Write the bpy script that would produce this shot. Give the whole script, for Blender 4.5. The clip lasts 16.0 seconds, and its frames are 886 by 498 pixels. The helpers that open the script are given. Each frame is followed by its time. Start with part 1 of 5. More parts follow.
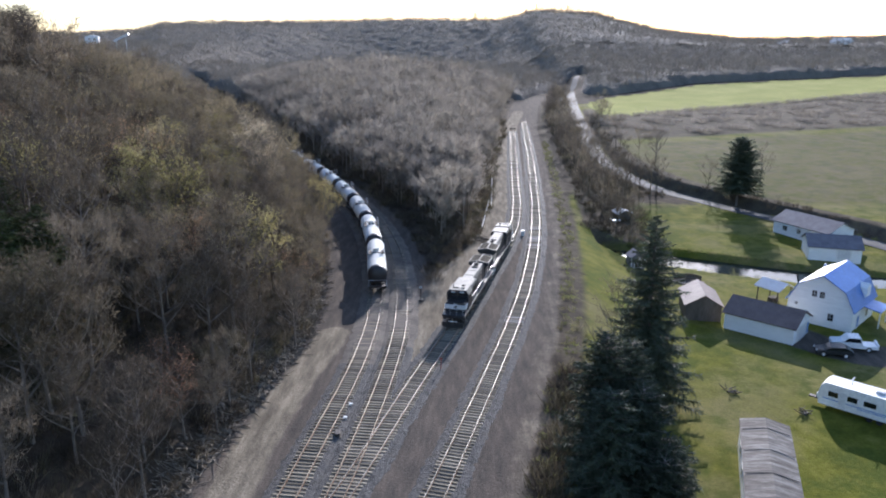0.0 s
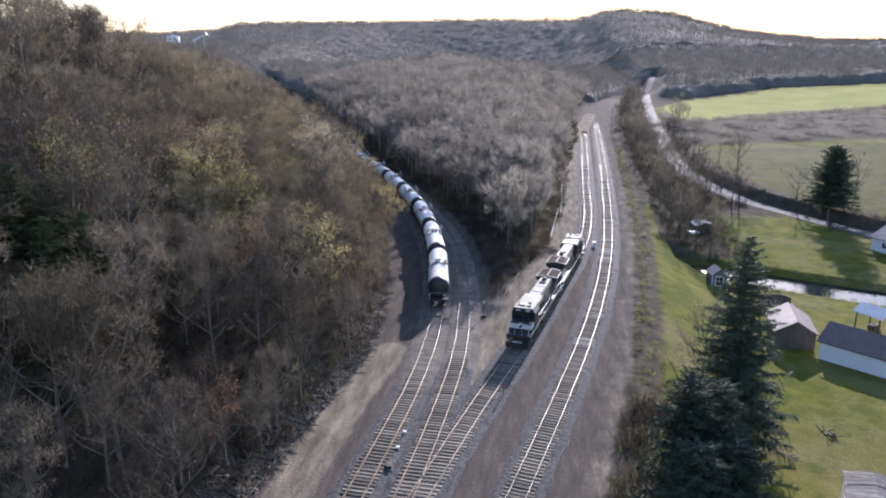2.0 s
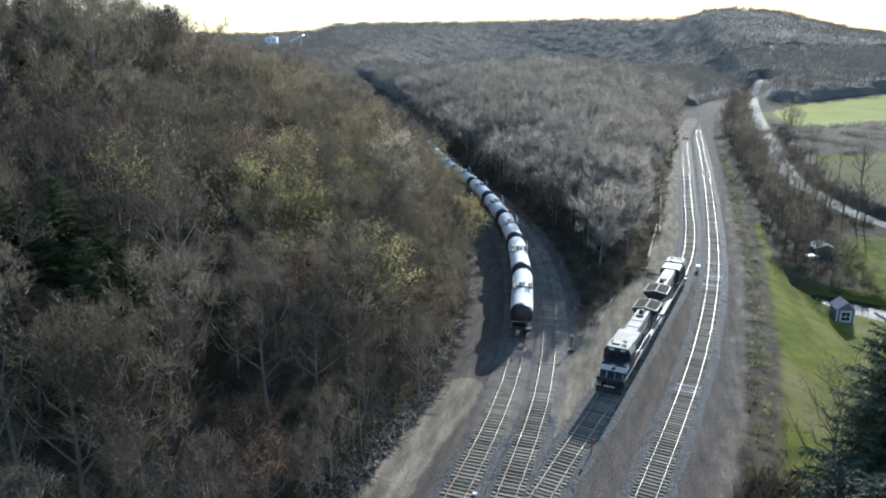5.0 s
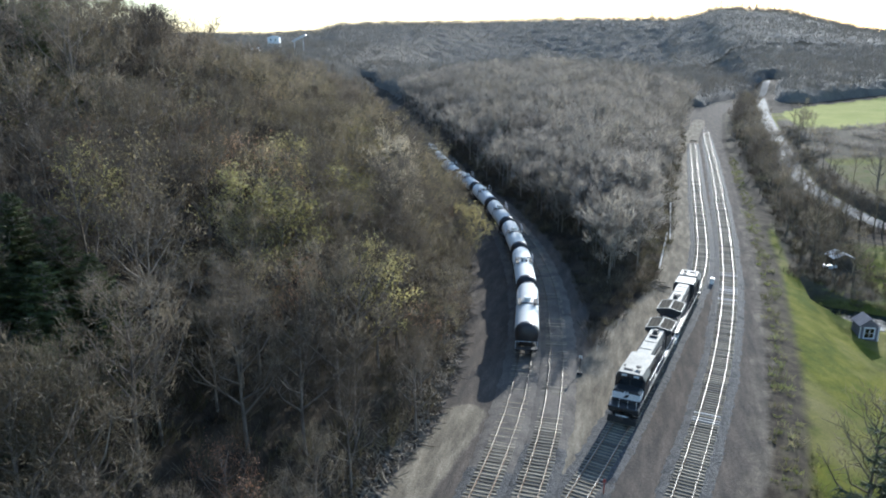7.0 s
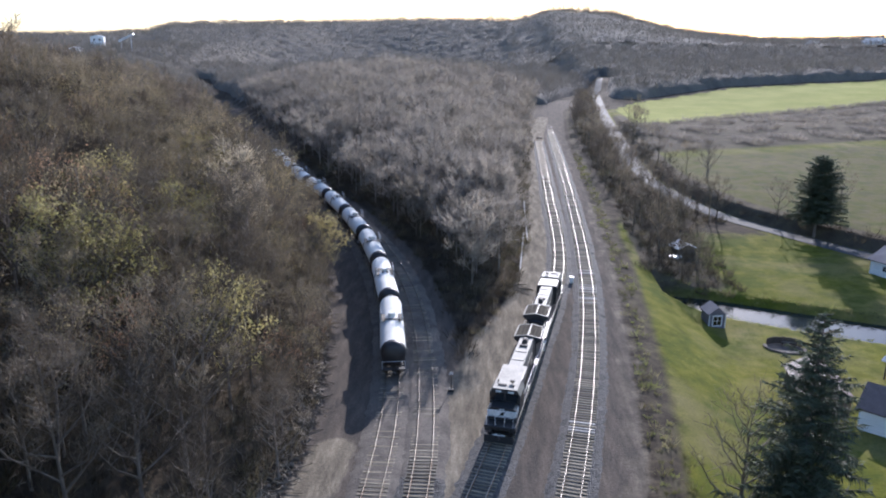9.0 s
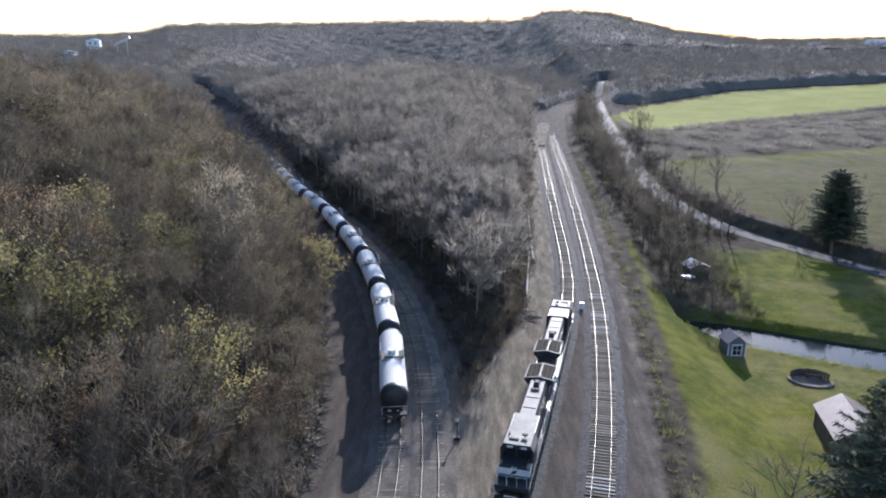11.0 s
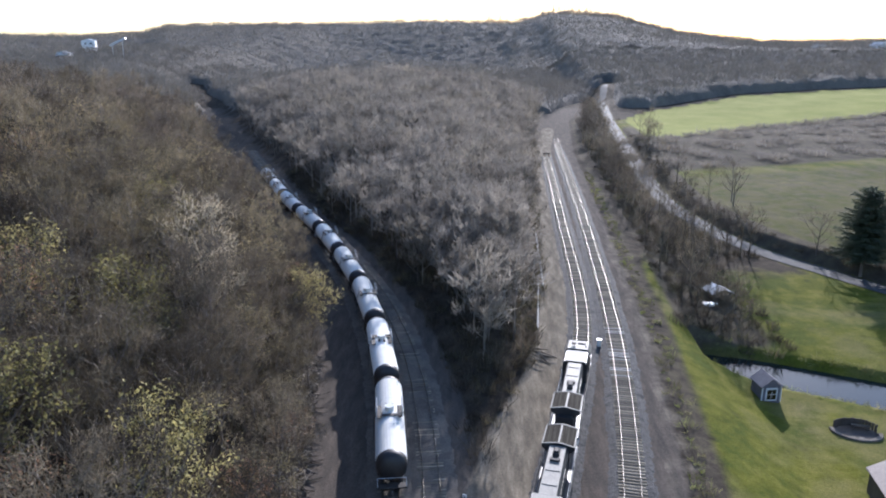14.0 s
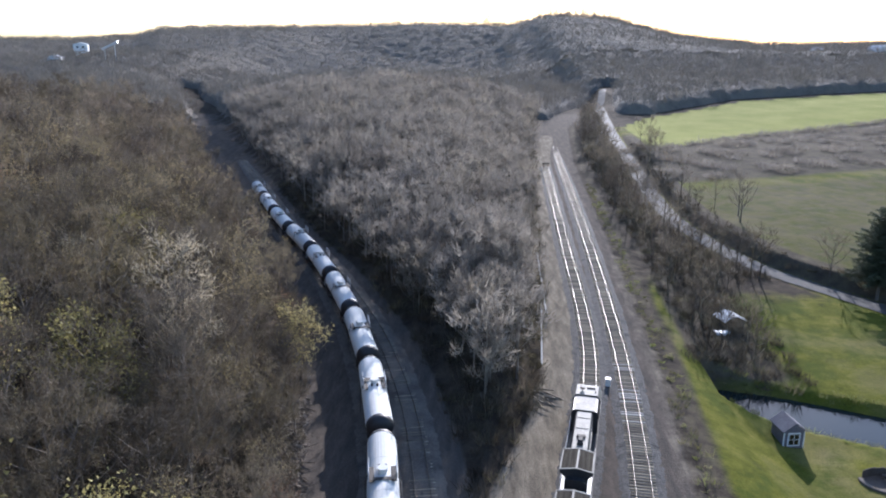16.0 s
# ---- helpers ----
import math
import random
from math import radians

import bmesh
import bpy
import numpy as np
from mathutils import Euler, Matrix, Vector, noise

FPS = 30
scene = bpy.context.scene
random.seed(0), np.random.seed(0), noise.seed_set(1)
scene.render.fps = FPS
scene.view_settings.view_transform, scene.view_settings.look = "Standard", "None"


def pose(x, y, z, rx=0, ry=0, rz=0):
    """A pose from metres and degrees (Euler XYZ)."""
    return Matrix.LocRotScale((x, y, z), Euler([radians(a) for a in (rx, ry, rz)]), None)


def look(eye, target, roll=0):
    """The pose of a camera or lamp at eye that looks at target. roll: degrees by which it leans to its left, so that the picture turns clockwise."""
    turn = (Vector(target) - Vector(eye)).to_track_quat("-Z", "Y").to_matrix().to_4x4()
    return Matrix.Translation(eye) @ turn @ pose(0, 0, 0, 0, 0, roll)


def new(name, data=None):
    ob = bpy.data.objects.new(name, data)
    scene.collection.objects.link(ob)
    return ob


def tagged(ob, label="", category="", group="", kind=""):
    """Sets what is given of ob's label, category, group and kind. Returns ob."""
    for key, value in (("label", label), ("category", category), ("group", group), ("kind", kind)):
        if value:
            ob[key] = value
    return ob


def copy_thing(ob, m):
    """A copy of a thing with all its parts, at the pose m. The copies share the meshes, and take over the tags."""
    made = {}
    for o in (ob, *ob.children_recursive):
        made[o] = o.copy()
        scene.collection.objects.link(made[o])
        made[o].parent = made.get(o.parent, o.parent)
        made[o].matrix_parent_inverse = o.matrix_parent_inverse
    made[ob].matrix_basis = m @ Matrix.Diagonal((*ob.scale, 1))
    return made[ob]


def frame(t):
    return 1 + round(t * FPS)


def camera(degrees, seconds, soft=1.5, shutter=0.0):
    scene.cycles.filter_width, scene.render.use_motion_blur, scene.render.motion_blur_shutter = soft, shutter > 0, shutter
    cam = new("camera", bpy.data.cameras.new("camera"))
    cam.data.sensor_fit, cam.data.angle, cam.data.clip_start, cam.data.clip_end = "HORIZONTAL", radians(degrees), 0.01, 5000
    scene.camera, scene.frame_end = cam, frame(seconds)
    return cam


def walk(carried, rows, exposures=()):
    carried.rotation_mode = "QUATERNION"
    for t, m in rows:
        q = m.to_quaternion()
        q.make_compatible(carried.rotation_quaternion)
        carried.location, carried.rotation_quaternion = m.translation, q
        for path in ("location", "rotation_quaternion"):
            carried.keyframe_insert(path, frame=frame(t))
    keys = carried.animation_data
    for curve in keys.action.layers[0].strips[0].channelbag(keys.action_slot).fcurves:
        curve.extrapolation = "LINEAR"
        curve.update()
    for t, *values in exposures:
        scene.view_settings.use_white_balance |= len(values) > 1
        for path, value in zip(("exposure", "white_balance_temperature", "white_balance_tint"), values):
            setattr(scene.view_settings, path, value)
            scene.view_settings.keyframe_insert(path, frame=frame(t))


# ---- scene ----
cam = camera(63.1, 16.0, 2.0)
PATH = [
    (0, (2.018, -3.738, 35.314), (1.94, -1.817, 34.76), -0.0),
    (0.5, (1.933, -2.4, 35.281), (1.829, -0.481, 34.727), 0.0),
    (1, (1.863, -0.925, 35.262), (1.72, 0.992, 34.709), 0.0),
    (1.5, (1.761, 0.691, 35.219), (1.531, 2.599, 34.666), 0.1),
    (2, (1.658, 2.33, 35.21), (1.4, 4.235, 34.657), 0.1),
    (2.5, (1.589, 3.946, 35.18), (1.287, 5.844, 34.627), 0.1),
    (3, (1.413, 5.569, 35.168), (1.059, 7.458, 34.615), 0.0),
    (3.5, (1.285, 7.184, 35.23), (0.871, 9.061, 34.677), 0.1),
    (4, (1.088, 8.776, 35.288), (0.613, 10.638, 34.734), 0.1),
    (4.2, (0.995, 9.38, 35.297), (0.502, 11.238, 34.745), 0.0),
    (6.5, (-0.144, 15.923, 35.503), (-0.64, 17.78, 34.949), 0.0),
    (7, (-0.46, 17.341, 35.513), (-0.964, 19.196, 34.96), 0.0),
    (7.5, (-0.837, 18.64, 35.449), (-1.027, 20.553, 34.896), -0.1),
    (8, (-1.257, 19.981, 35.461), (-1.367, 21.899, 34.906), -0.1),
    (8.5, (-1.604, 21.364, 35.52), (-1.714, 23.282, 34.965), -0.0),
    (9, (-1.907, 22.798, 35.617), (-2.017, 24.717, 35.063), -0.0),
    (9.2, (-2.009, 23.41, 35.669), (-2.113, 25.329, 35.116), -0.2),
    (11.5, (-3.034, 31.188, 37.698), (-3.143, 33.108, 37.147), -0.1),
    (12, (-3.248, 32.929, 37.937), (-3.356, 34.849, 37.387), -0.0),
    (12.5, (-3.414, 34.572, 38.053), (-3.522, 36.492, 37.503), 0.0),
    (13, (-3.535, 36.183, 38.12), (-3.643, 38.103, 37.57), -0.0),
    (13.5, (-3.719, 37.895, 38.275), (-3.826, 39.815, 37.724), -0.0),
    (14, (-3.912, 39.691, 38.574), (-4.018, 41.61, 38.022), -0.0),
    (14.5, (-4.053, 41.633, 39.113), (-4.158, 43.552, 38.562), 0.0),
    (15, (-4.181, 43.408, 39.645), (-4.286, 45.328, 39.094), 0.0),
    (15.5, (-4.307, 45.13, 40.17), (-4.406, 47.049, 39.618), 0.1),
    (16, (-4.467, 46.868, 40.554), (-4.563, 48.789, 40.005), 0.0),
]
walk(cam, [(t, look(eye, target, roll)) for t, eye, target, roll in PATH], [(0, 0.90, 5600, 18), (1.0, 0.90, 5600, 19), (1.5, 1.20, 5700, 35), (2.0, 1.04, 5650, 23), (2.5, 0.92, 5600, 14), (3.5, 1.02, 5450, 6), (4.2, 1.02, 5450, 6), (7.1, 1.02, 5450, 7),
    (7.5, 1.40, 5700, 37), (7.8, 1.10, 5650, 22), (8.2, 0.95, 5550, 20), (9.2, 0.93, 5550, 20), (11.3, 0.88, 5500, 18), (16, 0.88, 5500, 18)])

# ---- world, sun, exposure ----
SUN_AZ, SUN_EL = radians(12.5), radians(20.0)      # azimuth clockwise from +y, elevation
world = bpy.data.worlds.new("sky")
scene.world = world
world.use_nodes = True
wn = world.node_tree.nodes
sky = wn.new("ShaderNodeTexSky")
sky.sky_type, sky.sun_disc, sky.sun_elevation, sky.sun_rotation = "NISHITA", False, SUN_EL, SUN_AZ
sky.air_density, sky.dust_density, sky.ozone_density, sky.altitude = 1.2, 0.9, 2.2, 300
wn["Background"].inputs["Strength"].default_value = 0.13
world.node_tree.links.new(sky.outputs["Color"], wn["Background"].inputs["Color"])
sun_data = bpy.data.lights.new("sun", "SUN")
sun_data.energy, sun_data.angle, sun_data.color = 4.9, radians(0.6), (1.0, 0.92, 0.80)
sun = new("sun", sun_data)
sun_dir = Vector((math.sin(SUN_AZ) * math.cos(SUN_EL), math.cos(SUN_AZ) * math.cos(SUN_EL), math.sin(SUN_EL)))
sun.matrix_world = look((0, 0, 200), Vector((0, 0, 200)) - sun_dir)


# ---- materials ----
def mat_base(name, rough=0.8, metal=0.0, spec=0.5):
    m = bpy.data.materials.new(name)
    m.use_nodes = True
    b = m.node_tree.nodes["Principled BSDF"]
    b.inputs["Roughness"].default_value, b.inputs["Metallic"].default_value = rough, metal
    b.inputs["Specular IOR Level"].default_value = spec
    return m, m.node_tree.nodes, m.node_tree.links, b


def coords(n):
    return n.new("ShaderNodeTexCoord").outputs["Object"]


def noise_node(n, l, vec, scale, detail=4.0, rough=0.6, stretch=None):
    t = n.new("ShaderNodeTexNoise")
    t.inputs["Scale"].default_value, t.inputs["Detail"].default_value, t.inputs["Roughness"].default_value = scale, detail, rough
    if stretch:
        mp = n.new("ShaderNodeMapping")
        mp.inputs["Scale"].default_value = stretch
        l.new(vec, mp.inputs["Vector"])
        vec = mp.outputs["Vector"]
    l.new(vec, t.inputs["Vector"])
    return t.outputs["Fac"]


def ramp(n, l, fac, stops):
    r = n.new("ShaderNodeValToRGB")
    while len(r.color_ramp.elements) < len(stops):
        r.color_ramp.elements.new(0.5)
    for e, (p, c) in zip(r.color_ramp.elements, stops):
        e.position, e.color = p, (*c, 1)
    l.new(fac, r.inputs["Fac"])
    return r.outputs["Color"]


def mix(n, l, fac, a, b, mode="MIX"):
    x = n.new("ShaderNodeMix")
    x.data_type, x.blend_type = "RGBA", mode
    for sock, v in ((x.inputs["Factor"], fac), (x.inputs["A"], a), (x.inputs["B"], b)):
        if isinstance(v, bpy.types.NodeSocket):
            l.new(v, sock)
        else:
            sock.default_value = v if not isinstance(v, tuple) else (*v, 1)
    return x.outputs["Result"]


def bump(n, l, b, height, strength, dist):
    k = n.new("ShaderNodeBump")
    k.inputs["Strength"].default_value, k.inputs["Distance"].default_value = strength, dist
    l.new(height, k.inputs["Height"])
    l.new(k.outputs["Normal"], b.inputs["Normal"])


def mat(name, c1, c2, rough=0.8, metal=0.0, scale=2.0, fine=14.0, bumpy=0.3, dist=0.03, per_object=0.0, stretch=None, spec=0.5, c3=None, contrast=0.27):
    """A worn surface: a broad stain between two colours, a fine grain over it, and relief."""
    m, n, l, b = mat_base(name, rough, metal, min(spec, 0.12) if rough >= 0.8 else spec)
    v = coords(n)
    big, small = noise_node(n, l, v, scale, 5, 0.65, stretch), noise_node(n, l, v, fine, 4, 0.7, stretch)
    stops = [(0.32, c1), (0.68, c2)] if not c3 else [(0.3, c1), (0.5, c2), (0.72, c3)]
    col = ramp(n, l, big, stops)
    grain = ramp(n, l, small, [(0.25, (1 - contrast,) * 3), (0.75, (1 + contrast,) * 3)])
    col = mix(n, l, 1.0, col, grain, "MULTIPLY")
    if per_object:
        info = n.new("ShaderNodeObjectInfo")
        lo, hi = 1 - per_object, 1 + per_object
        col = mix(n, l, 1.0, col, ramp(n, l, info.outputs["Random"], [(0.0, (lo,) * 3), (1.0, (hi,) * 3)]), "MULTIPLY")
    l.new(col, b.inputs["Base Color"])
    bump(n, l, b, small, bumpy, dist)
    return m


def mat_leaf(name, c1, c2, c3, through_light=0.35, per_island=True, joined=False, spread_by=0.5):
    """Twigs or leaves: thin, matt, letting some light through; colour varies from tree to tree and from spray to spray."""
    m, n, l, b = mat_base(name, 0.75, 0.0, 0.25)
    info, geo = n.new("ShaderNodeObjectInfo"), n.new("ShaderNodeNewGeometry")
    v = coords(n)
    each = info.outputs["Random"]
    if joined:
        at = n.new("ShaderNodeAttribute")
        at.attribute_name = "tone"
        each = at.outputs["Fac"]
    tone = ramp(n, l, each, [(0.0, c1), (0.5, c2), (1.0, c3)])
    patch = ramp(n, l, noise_node(n, l, v, 0.09, 3, 0.6), [(0.36, c1), (0.5, c2), (0.64, c3)])
    col = mix(n, l, 0.35, tone, patch)
    spread = n.new("ShaderNodeMath")
    spread.operation = "FRACT"
    times = n.new("ShaderNodeMath")
    times.operation = "MULTIPLY"
    times.inputs[1].default_value = 7.31
    l.new(each, times.inputs[0])
    l.new(times.outputs[0], spread.inputs[0])
    col = mix(n, l, 1.0, col, ramp(n, l, spread.outputs[0], [(0.0, (1 - spread_by,) * 3), (1.0, (1 + spread_by,) * 3)]), "MULTIPLY")
    if per_island:
        col = mix(n, l, 1.0, col, ramp(n, l, geo.outputs["Random Per Island"], [(0.0, (1 - 0.7 * spread_by,) * 3), (1.0, (1 + 0.7 * spread_by,) * 3)]), "MULTIPLY")
    l.new(col, b.inputs["Base Color"])
    tr = n.new("ShaderNodeBsdfTranslucent")
    l.new(col, tr.inputs["Color"])
    mx = n.new("ShaderNodeMixShader")
    mx.inputs["Fac"].default_value = through_light
    l.new(b.outputs["BSDF"], mx.inputs[1])
    l.new(tr.outputs["BSDF"], mx.inputs[2])
    l.new(mx.outputs["Shader"], n["Material Output"].inputs["Surface"])
    return m


M = {}
M["twig"] = mat_leaf("bare_twigs", (0.072, 0.061, 0.05), (0.132, 0.108, 0.078), (0.25, 0.205, 0.126), 0.27)
M["twig_wood"] = mat_leaf("bare_twigs_wood", (0.13, 0.105, 0.085), (0.18, 0.145, 0.105), (0.25, 0.205, 0.125), 0.25, joined=True)
M["twig_far"] = mat_leaf("bare_twigs_far", (0.19, 0.175, 0.155), (0.24, 0.215, 0.185), (0.30, 0.262, 0.2), 0.45, joined=True, spread_by=0.28)
M["twig_ridge"] = mat_leaf("bare_woods_ridge", (0.15, 0.14, 0.125), (0.175, 0.158, 0.135), (0.21, 0.185, 0.145), 0.2, joined=True, spread_by=0.2)
M["twig_pale"] = mat_leaf("pale_twigs", (0.27, 0.23, 0.17), (0.32, 0.27, 0.19), (0.36, 0.31, 0.21))
M["bud"] = mat_leaf("budding_leaves", (0.24, 0.215, 0.09), (0.30, 0.27, 0.105), (0.29, 0.235, 0.11), 0.4)
M["bud_dull"] = mat_leaf("olive_buds", (0.19, 0.16, 0.092), (0.26, 0.217, 0.115), (0.31, 0.245, 0.132), 0.42)
M["bud_red"] = mat_leaf("red_buds", (0.25, 0.13, 0.09), (0.30, 0.18, 0.11), (0.32, 0.22, 0.12), 0.4)
M["needle"] = mat_leaf("needles", (0.050, 0.064, 0.042), (0.066, 0.080, 0.050), (0.085, 0.098, 0.058), 0.3)
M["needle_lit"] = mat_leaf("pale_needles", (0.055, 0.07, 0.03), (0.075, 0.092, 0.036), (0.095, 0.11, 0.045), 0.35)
M["bark"] = mat("bark", (0.12, 0.10, 0.082), (0.24, 0.205, 0.172), 0.9, scale=1.5, fine=9, bumpy=0.6, per_object=0.25, stretch=(1, 1, 0.25))
M["bark_pale"] = mat("pale_bark", (0.20, 0.175, 0.14), (0.32, 0.285, 0.235), 0.85, scale=1.5, fine=9, per_object=0.2, stretch=(1, 1, 0.3))
M["stick"] = mat("dead_wood", (0.10, 0.085, 0.065), (0.23, 0.195, 0.15), 0.85, scale=0.7, fine=6, per_object=0.1)
M["rock"] = mat("broken_rock", (0.11, 0.09, 0.072), (0.24, 0.205, 0.165), 0.9, scale=0.5, fine=5, bumpy=0.7, dist=0.06)
M["ballast"] = mat("track_ballast", (0.045, 0.044, 0.045), (0.10, 0.096, 0.09), 0.9, scale=0.6, fine=4, bumpy=1.0, dist=0.14, c3=(0.075, 0.068, 0.06), contrast=0.55)
M["ballast_dirty"] = mat("fouled_ballast", (0.075, 0.066, 0.058), (0.13, 0.113, 0.095), 0.92, scale=0.35, fine=5, bumpy=0.8, dist=0.06, c3=(0.17, 0.148, 0.122), contrast=0.4)
M["dirt"] = mat("packed_dirt", (0.25, 0.215, 0.17), (0.40, 0.35, 0.285), 0.92, scale=0.28, fine=3.5, bumpy=0.5, dist=0.05, c3=(0.33, 0.285, 0.225))
M["tie"] = mat("weathered_tie", (0.15, 0.13, 0.095), (0.29, 0.25, 0.18), 0.85, scale=2.2, fine=16, bumpy=0.5, per_object=0.45, stretch=(0.35, 1, 1))
M["tie_new"] = mat("pale_tie", (0.34, 0.32, 0.285), (0.46, 0.435, 0.39), 0.8, scale=2.2, fine=16, bumpy=0.4, per_object=0.2)
M["rail"] = mat("worn_rail", (0.17, 0.16, 0.142), (0.245, 0.232, 0.21), 0.40, 1.0, scale=1.0, fine=20, bumpy=0.05, dist=0.002)
M["rail_dull"] = mat("dull_rail", (0.085, 0.078, 0.066), (0.13, 0.12, 0.102), 0.45, 1.0, scale=1.0, fine=20, bumpy=0.05, dist=0.002)
M["rail_web"] = mat("rusty_rail_side", (0.13, 0.075, 0.045), (0.22, 0.13, 0.08), 0.8, scale=3, fine=25)
M["asphalt"] = mat("asphalt", (0.065, 0.064, 0.062), (0.11, 0.107, 0.103), 0.85, scale=0.25, fine=4, bumpy=0.25)
M["water"], wn_, wl_, wb_ = mat_base("pond_water", 0.06, 0.0, 0.6)
wb_.inputs["Base Color"].default_value = (0.02, 0.028, 0.03, 1)
wb_.inputs["IOR"].default_value = 1.33
bump(wn_, wl_, wb_, noise_node(wn_, wl_, coords(wn_), 2.2, 3, 0.5), 0.12, 0.02)
M["loco_black"] = mat("black_engine_paint", (0.020, 0.020, 0.022), (0.045, 0.042, 0.040), 0.42, scale=0.6, fine=5, bumpy=0.08, dist=0.01)
# black paint under dust; the sun's glare is put into this paler colour
M["loco_roof"] = mat("dusty_engine_roof", (0.155, 0.145, 0.122), (0.27, 0.255, 0.215), 0.65, spec=0.35, scale=0.5, fine=5, bumpy=0.1, dist=0.01)
M["loco_grime"] = mat("running_gear", (0.030, 0.026, 0.022), (0.075, 0.06, 0.05), 0.75, scale=1.2, fine=8, bumpy=0.3)
M["white_paint"] = mat("worn_white_paint", (0.62, 0.61, 0.58), (0.78, 0.77, 0.74), 0.45, scale=0.7, fine=6, bumpy=0.05, dist=0.005)
M["grille"] = mat("radiator_grille", (0.035, 0.03, 0.024), (0.09, 0.078, 0.058), 0.95, scale=0.8, fine=9, stretch=(6, 0.3, 1), bumpy=0.5, spec=0.05)
M["glass_dark"], gn_, gl_, gb_ = mat_base("tinted_glass", 0.05, 0.0, 0.6)
gb_.inputs["Base Color"].default_value = (0.012, 0.014, 0.016, 1)
M["tank"] = mat("weathered_tank_paint", (0.70, 0.68, 0.62), (0.80, 0.785, 0.73), 0.85, scale=0.35, fine=4, bumpy=0.04, dist=0.01, per_object=0.1, stretch=(1, 0.35, 1), contrast=0.08)
M["tank_head"] = mat("black_tank_head", (0.018, 0.016, 0.016), (0.04, 0.034, 0.032), 0.5, scale=0.6, fine=5, bumpy=0.06)
M["siding"] = mat("white_siding", (0.70, 0.70, 0.69), (0.80, 0.80, 0.79), 0.6, scale=0.4, fine=3, stretch=(0.2, 0.2, 9), bumpy=0.25, dist=0.02)
M["roof_blue"] = mat("blue_metal_roof", (0.06, 0.16, 0.46), (0.09, 0.21, 0.55), 0.38, scale=0.4, fine=3, bumpy=0.1)
M["roof_brown"] = mat("brown_roof", (0.11, 0.075, 0.065), (0.17, 0.12, 0.105), 0.6, scale=0.6, fine=5, bumpy=0.3)
M["roof_grey"] = mat("grey_shingles", (0.11, 0.10, 0.115), (0.18, 0.165, 0.18), 0.75, scale=0.6, fine=5, bumpy=0.4)
M["roof_rust"] = mat("patched_metal_roof", (0.06, 0.05, 0.042), (0.15, 0.135, 0.12), 0.8, scale=0.8, fine=3, stretch=(0.35, 2.4, 1), bumpy=0.2, c3=(0.30, 0.285, 0.26), contrast=0.45)
M["wood_dark"] = mat("old_barn_boards", (0.07, 0.06, 0.05), (0.13, 0.11, 0.09), 0.85, scale=0.8, fine=6, stretch=(1, 1, 0.2), bumpy=0.4)
M["metal_pale"] = mat("pale_metal", (0.50, 0.50, 0.50), (0.62, 0.62, 0.62), 0.35, scale=0.6, fine=5, bumpy=0.05)
M["blue_trim"] = mat("blue_paint", (0.07, 0.18, 0.42), (0.10, 0.23, 0.50), 0.45, scale=0.6, fine=6, bumpy=0.05)
M["car_dark"] = mat("dark_car_paint", (0.02, 0.022, 0.026), (0.035, 0.036, 0.04), 0.25, scale=0.8, fine=7, bumpy=0.02)
M["car_white"] = mat("white_car_paint", (0.68, 0.69, 0.70), (0.76, 0.77, 0.78), 0.25, scale=0.8, fine=7, bumpy=0.02)
M["rubber"] = mat("tyre_rubber", (0.018, 0.018, 0.018), (0.035, 0.034, 0.033), 0.85, scale=2, fine=12)
M["concrete"] = mat("pale_concrete", (0.38, 0.37, 0.35), (0.52, 0.51, 0.48), 0.85, scale=0.5, fine=5)
M["red_paint"] = mat("red_paint", (0.36, 0.07, 0.05), (0.45, 0.10, 0.07), 0.55, scale=1, fine=7)


